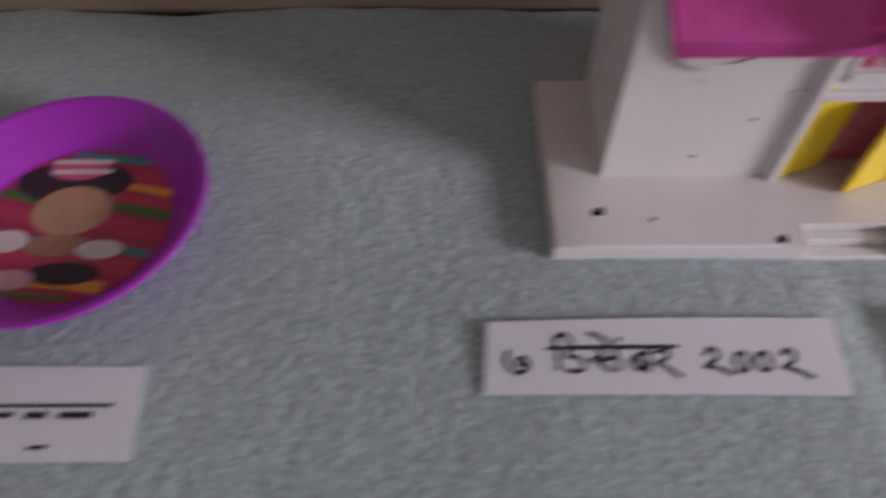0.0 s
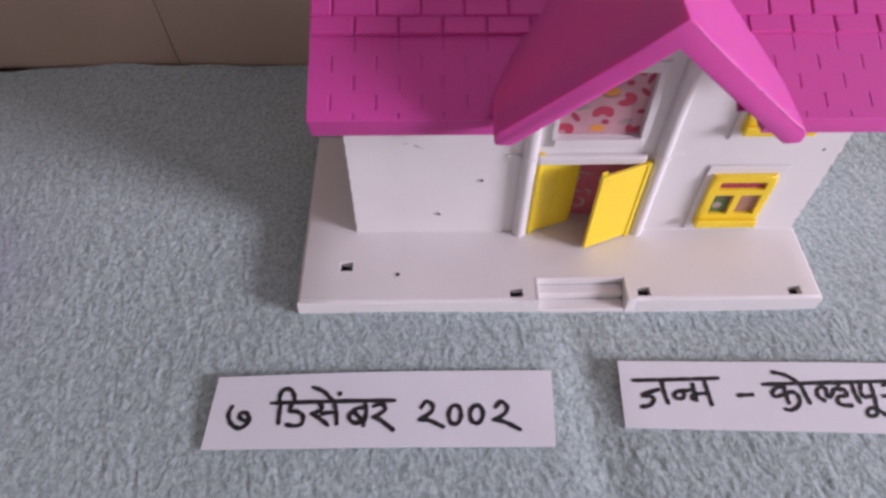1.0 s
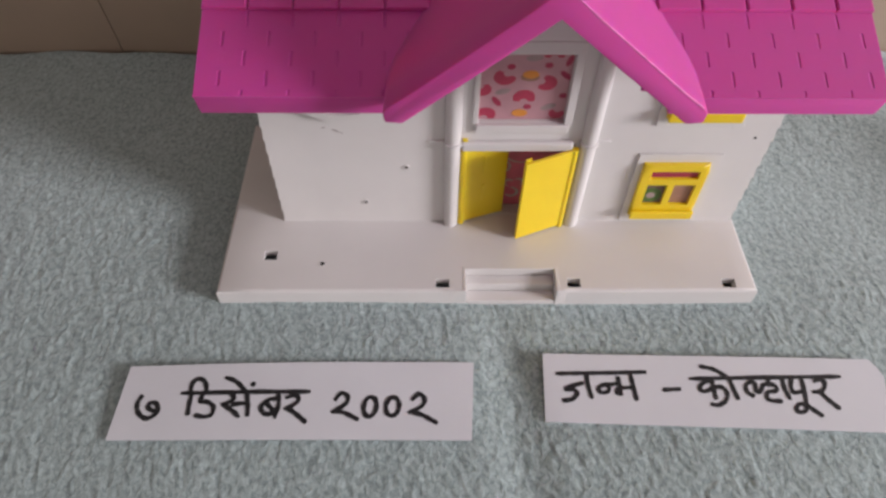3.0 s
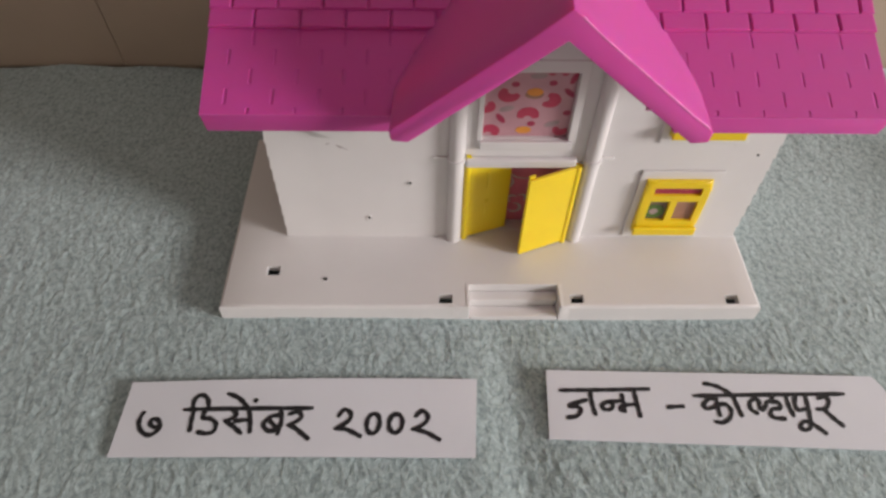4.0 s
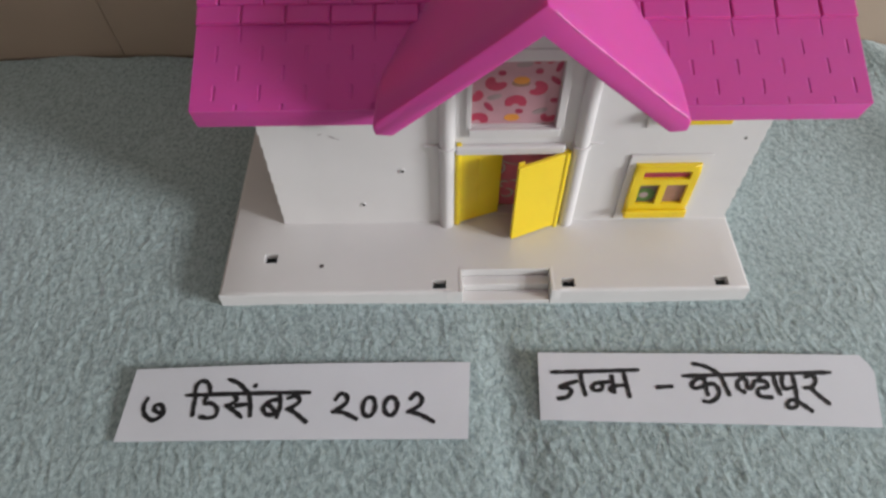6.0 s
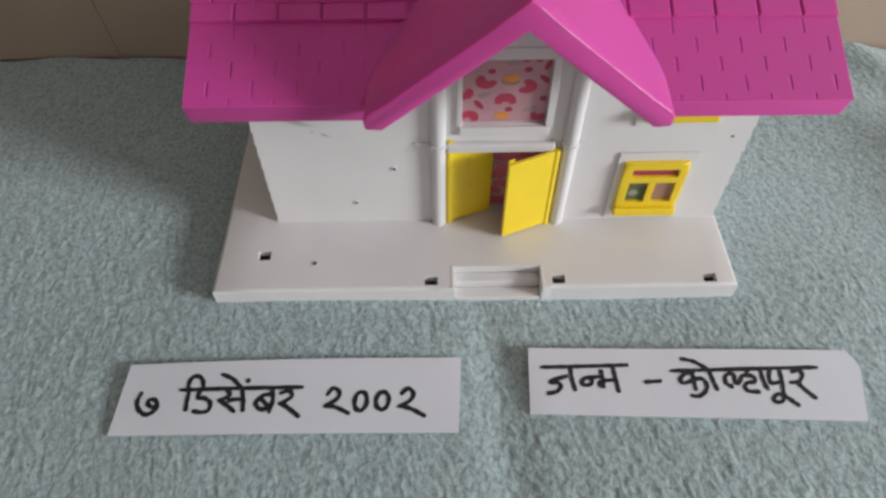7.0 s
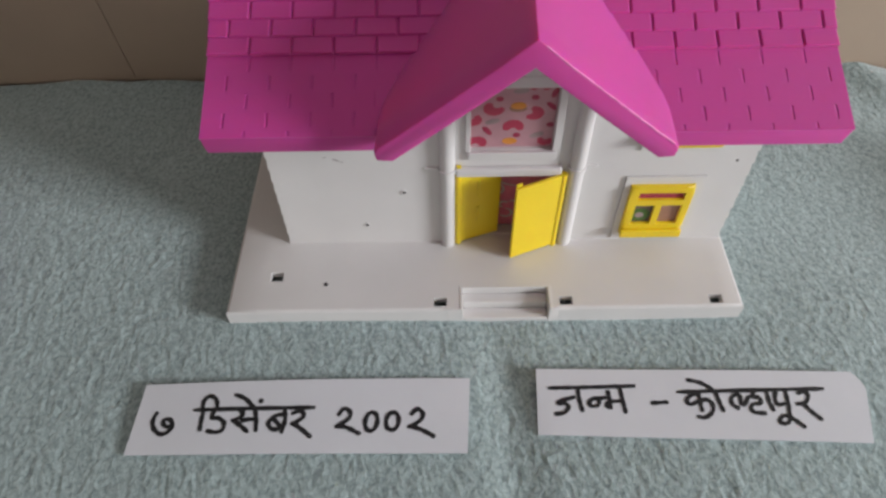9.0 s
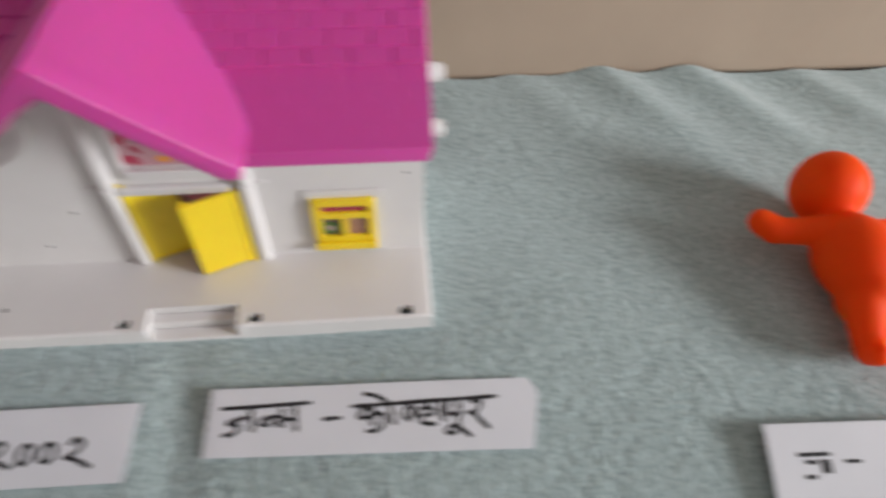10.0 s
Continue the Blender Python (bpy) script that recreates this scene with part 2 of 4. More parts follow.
structure("floor", box(R0X - 0.1, R1X + 0.1, R0Y - 0.1, R1Y + 0.1, R0Z - 0.1, R0Z), TILE, "grey-brown tiled room floor", "floor")
structure("ceiling", box(R0X - 0.1, R1X + 0.1, R0Y - 0.1, R1Y + 0.1, R1Z, R1Z + 0.1), CEILING, "plain white painted ceiling", "ceiling")
structure("wall_north", box(R0X - 0.1, R1X + 0.1, R1Y, R1Y + 0.1, R0Z, R1Z), PLASTER, "cream plastered wall behind the sofa", "wall")
structure("wall_south", box(R0X - 0.1, R1X + 0.1, R0Y - 0.1, R0Y, R0Z, R1Z), PLASTER, "cream plastered wall opposite the sofa", "wall")
structure("wall_west", box(R0X - 0.1, R0X, R0Y, R1Y, R0Z, R1Z), PLASTER, "cream plastered side wall", "wall")
east = box(R1X, R1X + 0.1, R0Y, WIN_Y0, R0Z, R1Z)
box(R1X, R1X + 0.1, WIN_Y1, R1Y, R0Z, R1Z, into=east)
box(R1X, R1X + 0.1, WIN_Y0, WIN_Y1, R0Z, WIN_Z0, into=east)
box(R1X, R1X + 0.1, WIN_Y0, WIN_Y1, WIN_Z1, R1Z, into=east)
structure("wall_east", east, PLASTER, "cream plastered wall with the window opening", "wall")
win = thing("window_1", "wooden window frame in the plastered wall", "window", kind="structure")
for y0, y1, z0, z1 in ((WIN_Y0, WIN_Y0 + 0.04, WIN_Z0, WIN_Z1), (WIN_Y1 - 0.04, WIN_Y1, WIN_Z0, WIN_Z1), (WIN_Y0 + 0.04, WIN_Y1 - 0.04, WIN_Z0, WIN_Z0 + 0.04), (WIN_Y0 + 0.04, WIN_Y1 - 0.04, WIN_Z1 - 0.04, WIN_Z1)):
    part("window_frame", box(R1X + 0.03, R1X + 0.08, y0 + 0.001, y1 - 0.001, z0 + 0.001, z1 - 0.001, 0.004), WOOD, win, scale=1.0)

# ---- sofa seat and backrest ----
sofa = thing("sofa", "beige leatherette sofa with a seamed upright backrest", "sofa", (0.3, 0, R0Z))
BACK_Y, SEAM_X = 0.231, -0.1195
seat_depth = -R0Z
part("seat", box(-1.5, 1.35, -0.55, 0.36, 0.12, seat_depth - 0.014, 0.01), BEIGE, sofa, scale=1.0)
part("plinth", box(-1.48, 1.33, -0.52, 0.36, 0.0, 0.117, 0.004), WOOD, sofa, scale=1.0)
BACK_OUTLINE = [(BACK_Y + 0.010 - 0.010 * math.sin(a), seat_depth + 0.004 - 0.010 * math.cos(a)) for a in (radians(15 * k) for k in range(7))]
BACK_OUTLINE += [(BACK_Y + 0.004, seat_depth + 0.41), (BACK_Y + 0.014, seat_depth + 0.42), (0.36, seat_depth + 0.42), (0.36, seat_depth - 0.006)]
for name, x0, x1 in (("back_panel", -1.5, SEAM_X - 0.3 - 0.0004), ("back_panel", SEAM_X - 0.3 + 0.0004, 1.35)):
    part(name, prism(BACK_OUTLINE, "x", x0, x1, 0.0), BEIGE, sofa, "beige leatherette panel", smooth=40, scale=1.0).data.transform(Matrix(((1, 0, -0.06, 0.06 * seat_depth), (0, 1, 0, 0), (0, 0, 1, 0), (0, 0, 0, 1))))


# ---- the fleece blanket ----
def blanket_height(x, y):
    """Metres: nearly flat, with soft waves, and folds pushed up along the backrest."""
    h = 0.0010 * np.sin(9 * x + 14 * y + 1.0) + 0.0008 * np.sin(23 * x - 11 * y) + 0.0006 * np.sin(31 * y + 17 * x + 2) + 0.0006
    # slack between the two middle cards
    h -= 0.0022 * np.exp(-((x - 0.158 + 0.10 * (y + 0.05)) / 0.012) ** 2) / (1 + np.exp((y + 0.005) / 0.012))
    near = 1 / (1 + np.exp(-(y - 0.155) / 0.020))
    for c, lean, w, a in ((0.385, 0.55, 0.018, 0.002), (0.454, 0.65, 0.020, 0.0065), (0.528, 0.75, 0.024, 0.009), (0.62, 0.7, 0.022, 0.005)):
        h = h + a * near * np.exp(-((x - c + lean * (y - 0.23)) / w) ** 2)
    h = h + 0.003 * near * np.sin(21 * x + 1.3) * np.sin(8 * x)
    return h


def value_noise(x, y, cell, seed):
    """Smooth noise from 0 to 1 on a lattice of that cell size."""
    table = np.random.RandomState(seed).rand(256, 256)
    u, v = x / cell + 1000, y / cell + 1000
    i, j = np.floor(u).astype(int), np.floor(v).astype(int)
    f, g = u - i, v - j
    f, g = f * f * (3 - 2 * f), g * g * (3 - 2 * g)
    a, b = table[i % 256, j % 256], table[(i + 1) % 256, j % 256]
    c, d = table[i % 256, (j + 1) % 256], table[(i + 1) % 256, (j + 1) % 256]
    return (a * (1 - f) + b * f) * (1 - g) + (c * (1 - f) + d * f) * g


PILE = 0.0009


def blanket():
    # fine where the pile is seen close by, coarse at the far ends
    xs = np.concatenate([np.arange(-0.75, -0.37, 0.004), np.arange(-0.37, 0.64, 0.0008), np.arange(0.64, 0.951, 0.004)])
    ys = np.concatenate([np.arange(-0.40, -0.18, 0.004), np.linspace(-0.18, BACK_Y - 0.0005, 514)])
    nx, ny = len(xs), len(ys)
    gx, gy = np.meshgrid(xs, ys)
    gy = gy - (gy > 0.2) * (gy - 0.2) / 0.03 * (0.0012 + 0.0012 * np.sin(40 * gx) + 0.001 * np.sin(93 * gx + 1))
    # pile: short curls, bent this way and that, in patches of more and less
    wx, wy = gx + 0.006 * value_noise(gx, gy, 0.010, 1) + 0.25 * gy, gy + 0.005 * value_noise(gx, gy, 0.010, 2)
    curl = 1 - np.abs(2 * value_noise(wx, wy * 0.55, 0.0042, 3) - 1)
    clump = value_noise(wx, wy * 0.7, 0.0030, 5)
    pile = (0.55 * curl + 0.45 * clump) * (0.75 + 0.5 * value_noise(gx, gy, 0.03, 6)) + 0.2 * value_noise(wx, wy, 0.012, 4)
    # the pile stands up more towards the front edge, where it is less worn
    fresh = 0.86 + 0.32 / (1 + np.exp(-(gx - 0.06) / 0.04)) / (1 + np.exp((gy + 0.02) / 0.02))
    gz = blanket_height(gx, gy) + PILE * fresh * (pile - 0.65)
    top = np.stack([gx, gy, gz], -1).reshape(-1, 3)
    rim = np.array([k for k in range(nx)] + [k * nx + nx - 1 for k in range(1, ny)] + [(ny - 1) * nx + k for k in range(nx - 2, -1, -1)] + [k * nx for k in range(ny - 2, 0, -1)])
    low = top[rim] - (0, 0, 0.006)
    low[:, 2] = np.maximum(low[:, 2], -0.0135)
    i = (np.arange(ny - 1)[:, None] * nx + np.arange(nx - 1)).ravel()
    faces = np.stack([i, i + 1, i + nx + 1, i + nx], 1)
    n, m = nx * ny, len(rim)
    k = np.arange(m)
    sides = np.stack([rim[(k + 1) % m], rim, n + k, n + (k + 1) % m], 1)
    faces = np.concatenate([faces, sides])
    me = bpy.data.meshes.new("blanket")
    me.vertices.add(n + m)
    me.vertices.foreach_set("co", np.concatenate([top, low]).ravel())
    me.loops.add(faces.size)
    me.loops.foreach_set("vertex_index", faces.ravel())
    me.polygons.add(len(faces))
    me.polygons.foreach_set("loop_start", np.arange(0, faces.size, 4))
    me.polygons.foreach_set("use_smooth", np.ones(len(faces), dtype=bool))
    me.update(calc_edges=True)
    me.validate()
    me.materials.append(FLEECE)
    return tagged(new("blanket", me), "pale aqua fleece blanket spread over the sofa seat", "blanket")


blanket()

# ---- the toy house ----
house = thing("toy_house", "white plastic toy house with a pink shingled roof and yellow doors", "toy house")
BASE = 0.13
holes = [(0.215, 0.290, 0.220, 0.285), (1.200, 1.275, 0.026, 0.086), (1.935, 2.010, 0.026, 0.086), (2.808, 2.884, 0.024, 0.084)]
base = part("base_plate", plate_with_holes(-0.014, 3.0, 0.0, 1.365, -0.03, BASE, holes + [(1.365, 1.875, 0.0, 0.155)], 0.021, 0.045), WHITE, house, smooth=40)
for x0, x1 in ((0.03, 1.34), (1.90, 2.97)):
    cut_away(base, part("cutter", box(x0, x1, 0.040, 1.33, -0.2, BASE - 0.045), WHITE))
for a, b, c, d in holes:
    part("socket_floor", box(a - 0.012, b + 0.012, c - 0.008, d + 0.012, BASE - 0.135, BASE - 0.110), WHITE, house)
part("step", box(1.3695, 1.8705, 0.001, 0.080, -0.03, 0.028, 0.010), WHITE, house)
part("step", box(1.3695, 1.8705, 0.081, 0.1505, -0.03, 0.078, 0.012), WHITE, house)
for a, b, c, d in ((1.348, 1.3693, 0.0015, 0.168), (1.8707, 1.892, 0.0015, 0.168), (1.369, 1.871, 0.1515, 0.168)):
    part("step_rim", box(a, b, c, d, -0.03, BASE + 0.002, 0.005), WHITE, house)


def annulus(cx, cy, r0, r1, z0, z1, sides=20, flat="z", a0=0.0, a1=2 * math.pi):
    """A flat ring, or a piece of one, with square edges."""
    bm, rows = bmesh.new(), []
    put = {"z": lambda u, v, w: (u, v, w), "y": lambda u, v, w: (u, w, v)}[flat]
    full = abs(a1 - a0 - 2 * math.pi) < 1e-6
    for i in range(sides if full else sides + 1):
        t = a0 + (a1 - a0) * i / sides
        c, q = math.cos(t), math.sin(t)
        rows.append([bm.verts.new(put(cx + r * c, cy + r * q, z)) for r, z in ((r0, z0), (r1, z0), (r1, z1), (r0, z1))])
    for i in range(sides):
        p, q = rows[i], rows[(i + 1) % len(rows)]
        for k in range(4):
            bm.faces.new((p[k], p[(k + 1) % 4], q[(k + 1) % 4], q[k]))
    if not full:
        bm.faces.new(rows[0]), bm.faces.new(list(reversed(rows[-1])))
    return bm


# no hole is cut: a dark disc gives its shade
part("pin_hole", disc(0.554, 0.191, 0.014, BASE - 0.01, BASE + 0.0015, 12), DARK, house)
part("pin_lip", annulus(0.554, 0.191, 0.014, 0.018, BASE - 0.002, BASE + 0.003, 16), WHITE, house)

WY, WT = 0.516, 0.05  # front of the wall, its thickness
WX0, WX1, WALL_TOP = 0.305, 2.972, 1.56
DOOR = (1.325, 1.925, BASE, 0.725)
UPPER = (1.411, 1.850, 0.905, 1.325)
LOW_WIN, UP_WIN = (2.334, 2.694, 0.215, 0.632), (2.362, 2.732, 0.955, 1.372)
COURSE = 0.092


# the wall is a slab with openings; lapped boards are fixed on it
slab = plate_with_holes(WX0, WX1, BASE, WALL_TOP, -(WY + WT), -WY, [(DOOR[0], DOOR[1], BASE, DOOR[3]), UPPER, LOW_WIN, UP_WIN])
front_wall = part("front_wall", slab, WHITE, house)
front_wall.data.transform(Matrix(((1, 0, 0, 0), (0, 0, -1, 0), (0, 1, 0, 0), (0, 0, 0, 1))))
LAP = 0.003


def siding_board(x0, x1, z, top):
    """A thin board that leans out at its lower edge; the ends at the house corners stand out a little."""
    a, b = x0 - (0.008 if x0 == WX0 else 0), x1 + (0.008 if x1 == WX1 else 0)
    bm = bmesh.new()
    v = [bm.verts.new(p) for p in ((a, WY - LAP, z), (b, WY - LAP, z), (x1, WY - 0.001, top), (x0, WY - 0.001, top), (a, WY - 0.0005, z), (b, WY - 0.0005, z), (x1, WY - 0.0005, top), (x0, WY - 0.0005, top))]
    for f in ((0, 1, 2, 3), (5, 4, 7, 6), (4, 5, 1, 0), (3, 2, 6, 7), (4, 0, 3, 7), (1, 5, 6, 2)):
        bm.faces.new([v[i] for i in f])
    part("siding_board", bm, WHITE, front_wall)


for k in range(16):
    z, top = BASE + k * COURSE, min(WALL_TOP, BASE + (k + 1) * COURSE)
    cuts = sorted((h[0], h[1]) for h in (DOOR, UPPER, LOW_WIN, UP_WIN) if h[2] < top - 0.002 and h[3] > z + 0.002)
    x = WX0
    for a, b in cuts + [(WX1, WX1)]:
        if a > x:
            siding_board(x, a, z, top)
        x = b
for x0, x1 in ((WX0, WX0 + WT), (WX1 - WT, WX1)):
    part("side_wall", box(x0, x1, WY + WT + 0.002, 1.25, BASE, 1.60, 0.004), WHITE, house)
part("back_wall", box(WX0, WX1, 1.252, 1.30, BASE, 1.60, 0.004), WHITE, house)
for x, z in ((1.039, 0.582), (0.799, 0.300)):
    part("pin_hole", disc(x, z, 0.011, WY - 0.0045, WY + 0.003, 12, flat="y"), DARK, house)
    part("pin_lip", annulus(x, z, 0.0112, 0.0145, WY - 0.0080, WY + 0.002, 16, flat="y"), WHITE, house)
# a round moulding, most of it behind the eave
part("round_moulding", annulus(0.735, 1.272, 0.290, 0.335, WY - 0.045, WY - 0.0005, 48, flat="y"), WHITE, house, smooth=30)
part("round_moulding", annulus(0.735, 1.272, 0.245, 0.2895, WY - 0.025, WY - 0.0005, 48, flat="y"), WHITE, house, smooth=30)
part("pin_hole", disc(2.878, 0.80, 0.008, WY - 0.0040, WY + 0.003, 12, flat="y"), DARK, house)

SCUFF = material("grey_scuff", (0.42, 0.38, 0.38), 0.6, 0.2, 300, 0.0)
for x, z, r, turn in ((0.62, 0.865, 0.012, 0.2), (0.68, 0.845, 0.020, -0.5), (0.71, 0.83, 0.010, -0.2)):
    part("scuff", disc(x, z, r, WY - 0.0036, WY - 0.0026, 10, 0.3, turn, flat="y"), SCUFF, house)
part("hinge_tip", box(1.338, 1.366, WY - 0.030, WY - 0.012, 0.7905, 0.806, 0.004), YELLOW, house)

# columns beside the door and above it, with a ring between
for cx in (1.288, 2.004):
    for z0, z1 in ((BASE, 0.765), (0.785, 1.52)):
        col = disc(cx, WY - 0.012, 0.042, z0, z1, 20)
        part("column", col, WHITE, house, smooth=50)
    part("column_ring", disc(cx, WY - 0.012, 0.050, 0.764, 0.786, 20), WHITE, house, smooth=50)
for x0, x1 in ((1.16, 1.235), (2.058, 2.12)):
    part("wall_moulding", box(x0, x1, WY - 0.014, WY - 0.0005, 0.768, 0.784, 0.005), WHITE, house)
# lintel ledge and the frame of the upper opening
part("lintel", box(1.332, 1.92, WY - 0.040, WY - 0.001, 0.728, 0.790, 0.014), WHITE, house)
part("ledge", box(1.40, 1.875, WY - 0.028, WY - 0.001, 0.850, 0.902, 0.006), WHITE, house)
for x0, x1 in ((1.385, 1.4115), (1.8505, 1.89)):
    part("opening_jamb", box(x0, x1, WY - 0.020, WY - 0.009, 0.903, 1.326, 0.004), WHITE, house)
part("opening_head", box(1.385, 1.89, WY - 0.026, WY - 0.009, 1.328, 1.400, 0.006), WHITE, house)

# printed cards inside the house
PY = WY + 0.020
panel = part("picture_panel", box(1.412, 1.849, PY, PY + 0.010, 0.906, 1.324), PRINT_PINK, house, "pink card printed with red and yellow blotches")
PX0, PW, PZ0, PH = 1.412, 0.437, 0.906, 0.41


def printed(u, v, r, squash, turn, mat_k, level, open_to=None):
    """A printed blot at (u, v) of the panel; open_to: a crescent with its mouth that way, in degrees. What would lie past the panel is cut away."""
    pts = []
    if open_to is None:
        for i in range(18):
            t = 2 * math.pi * i / 18
            pts.append((r * math.cos(t), r * squash * math.sin(t)))
    else:
        for i in range(17):
            t = radians(open_to + 62 + (360 - 124) * i / 16)
            pts.append((r * math.cos(t), r * squash * math.sin(t)))
        m = (0.55 * r * math.cos(radians(open_to)), 0.55 * r * math.sin(radians(open_to)))
        for i in range(8, -1, -1):
            t = radians(open_to + 95 + (360 - 190) * i / 8)
            pts.append((m[0] + 0.40 * r * math.cos(t), m[1] * squash + 0.40 * r * squash * math.sin(t)))
    c, q = math.cos(radians(turn)), math.sin(radians(turn))
    cx, cz = PX0 + PW * u, PZ0 + PH * v
    pts = [(min(PX0 + PW - 0.001, max(PX0 + 0.001, cx + c * a - q * b)), min(PZ0 + PH + 0.004, max(PZ0 + 0.001, cz + q * a + c * b))) for a, b in pts]
    part("printed_spot", prism(pts, "y", PY - 0.0010 - 0.00006 * level, PY - 0.0002), mat_k, panel)


CRESCENTS = ((0.27, 0.64, 0.055, 60), (0.51, 0.34, 0.056, 270), (0.74, 0.56, 0.053, 160), (0.03, 0.46, 0.046, 120), (0.09, 0.08, 0.050, 250), (0.91, 0.10, 0.040, 80), (0.78, 0.97, 0.050, 270), (0.40, 0.99, 0.030, 270))
for k, (u, v, r, mouth) in enumerate(CRESCENTS):
    printed(u, v, r, 0.85, 0, PRINT_RED, k, mouth)
OVALS = ((PRINT_MAROON, 0.020, 0.8, ((0.33, 0.79, 0), (0.74, 0.81, 0), (0.95, 0.37, 0), (0.56, 0.20, 0))),
         (PRINT_MAROON, 0.036, 0.42, ((0.20, 0.28, -52), (0.94, 0.67, -42), (0.96, 0.88, 70))),
         (PRINT_GREY, 0.040, 0.40, ((0.26, 0.43, 15), (0.80, 0.20, 20), (0.57, 0.91, 5))),
         (PRINT_BROWN, 0.046, 0.50, ((0.55, 0.64, 0),)),
         (PRINT_ORANGE, 0.040, 0.58, ((0.555, 0.68, 0), (0.48, 0.10, 0))))
for n, (mat_k, r, squash, places) in enumerate(OVALS):
    for u, v, turn in places:
        printed(u, v, r, squash, turn, mat_k, 10 + n)
inner = part("inner_panel", box(1.15, 2.92, 0.645, 0.655, BASE, 0.79), PRINT_ROSE, house, "crimson card printed with pale curls")
CURLS = ((1.695, 0.625, 0.135, 0.012, 150, 130), (1.650, 0.245, 0.036, 0.018, -150, 250), (1.632, 0.322, 0.026, 0.016, 30, 230), (1.685, 0.330, 0.026, 0.014, -60, 200),
         (1.575, 0.46, 0.05, 0.014, 200, 240), (1.80, 0.45, 0.05, 0.012, 20, 240), (2.40, 0.62, 0.035, 0.012, 0, 280), (2.60, 0.63, 0.035, 0.012, 100, 280))
for k, (x, z, r, wide, start, turn) in enumerate(CURLS):
    curl = bmesh.new()
    band = []
    for i in range(19):
        t, w = radians(start + turn * i / 18), wide / 2 * math.sin(math.pi * (0.12 + 0.76 * i / 18))
        band.append([curl.verts.new((x + q * math.cos(t), 0.6435 - 0.00005 * k, z + q * math.sin(t))) for q in (r - w, r + w)])
    for (a, b), (c, d) in zip(band, band[1:]):
        curl.faces.new((a, b, d, c))
    part("printed_curl", curl, PRINT_WHITE, inner)
part("printed_patch", box(2.345, 2.516, 0.490, 0.496, 0.22, 0.505), PRINT_UMBER, inner, "dark umber printed patch")
part("printed_leaf", disc(2.428, 0.385, 0.060, 0.487, 0.4895, 20, 0.9, flat="y"), PRINT_GREEN, inner, "dark green printed arch")
part("printed_leaf", disc(2.424, 0.385, 0.026, 0.4855, 0.4868, 16, 0.9, flat="y"), PRINT_GREY, inner, "pale grey-green printed spot")
part("printed_patch", box(2.518, 2.690, 0.490, 0.496, 0.22, 0.505), PRINT_BROWN, inner, "brown printed patch")
part("printed_patch", box(2.345, 2.690, 0.490, 0.496, 0.507, 0.628), PRINT_MAROON, inner, "maroon printed strip")
part("inner_floor", box(WX0 + WT + 0.002, WX1 - WT - 0.002, WY + WT, 0.643, BASE + 0.0005, BASE + 0.006), WHITE, house)
part("upper_floor", box(WX0 + WT + 0.002, WX1 - WT - 0.002, WY + WT + 0.002, 1.24, 0.795, 0.82), WHITE, house)


def yellow_window(x0, x1, z0, z1):
    """Yellow frame with one slot over two lights, in a white surround."""
    fy = WY - 0.045
    w = part("window", plate_with_holes(x0, x1, z0, z1, -(WY - 0.001), -fy, [(x0 + 0.050, x1 - 0.045, z1 - 0.104, z1 - 0.045), (x0 + 0.048, (x0 + x1) / 2 - 0.019, z0 + 0.105, z1 - 0.150), ((x0 + x1) / 2 + 0.019, x1 - 0.042, z0 + 0.105, z1 - 0.150)], 0.020), YELLOW, house, "yellow plastic window frame", smooth=40)
    # the slab was laid flat: stand it up
    w.data.transform(Matrix(((1, 0, 0, 0), (0, 0, -1, 0), (0, 1, 0, 0), (0, 0, 0, 1))))
    part("sill", box(x0 - 0.004, x1 + 0.004, fy - 0.025, fy - 0.001, z0, z0 + 0.062, 0.010), YELLOW, w)
    ring = part("surround", plate_with_holes(x0 - 0.040, x1 + 0.052, max(BASE + 0.004, z0 - 0.065), z1 + 0.058, -(WY - 0.0085), -(WY - 0.015), [(x0 - 0.001, x1 + 0.001, z0 - 0.001, z1 + 0.001)], 0.008), WHITE, w, "white moulded surround")
    ring.data.transform(Matrix(((1, 0, 0, 0), (0, 0, -1, 0), (0, 1, 0, 0), (0, 0, 0, 1))))
    return w


yellow_window(*LOW_WIN), yellow_window(*UP_WIN)


def door_leaf(hinge, angle, width, side):
    """A thin yellow leaf that turns on a pin at its hinge edge."""
    m = Matrix.Translation((*hinge, 0)) @ Matrix.Rotation(radians(angle), 4, "Z")
    z0, z1 = BASE + 0.012, 0.745 if side > 0 else 0.722
    leaf = part("door_leaf", box(0.012, width, -0.011, 0.011, z0, z1, 0.005, m=m), YELLOW, house, "yellow plastic door leaf standing ajar")
    pin = disc(0, 0, 0.02, BASE + 0.001, z1 + 0.004, 14)
    pin.transform(m)
    part("hinge_pin", pin, YELLOW, leaf, smooth=50)
    part("stile", box(width - 0.045, width - 0.008, -0.0155 * side - 0.006, -0.0155 * side + 0.006, z0 + 0.012, z1 + 0.015, 0.004, m=m), YELLOW, leaf)
    for z in (0.30, 0.52):
        part("handle_mark", box(width - 0.150, width - 0.132, -0.020, -0.0115, z, z + 0.13, 0.003, m=m), YELLOW, leaf)


door_leaf((1.348, 0.505), 19.0, 0.264, -1)
door_leaf((1.934, 0.480), 180 + 22.0, 0.294, 1)

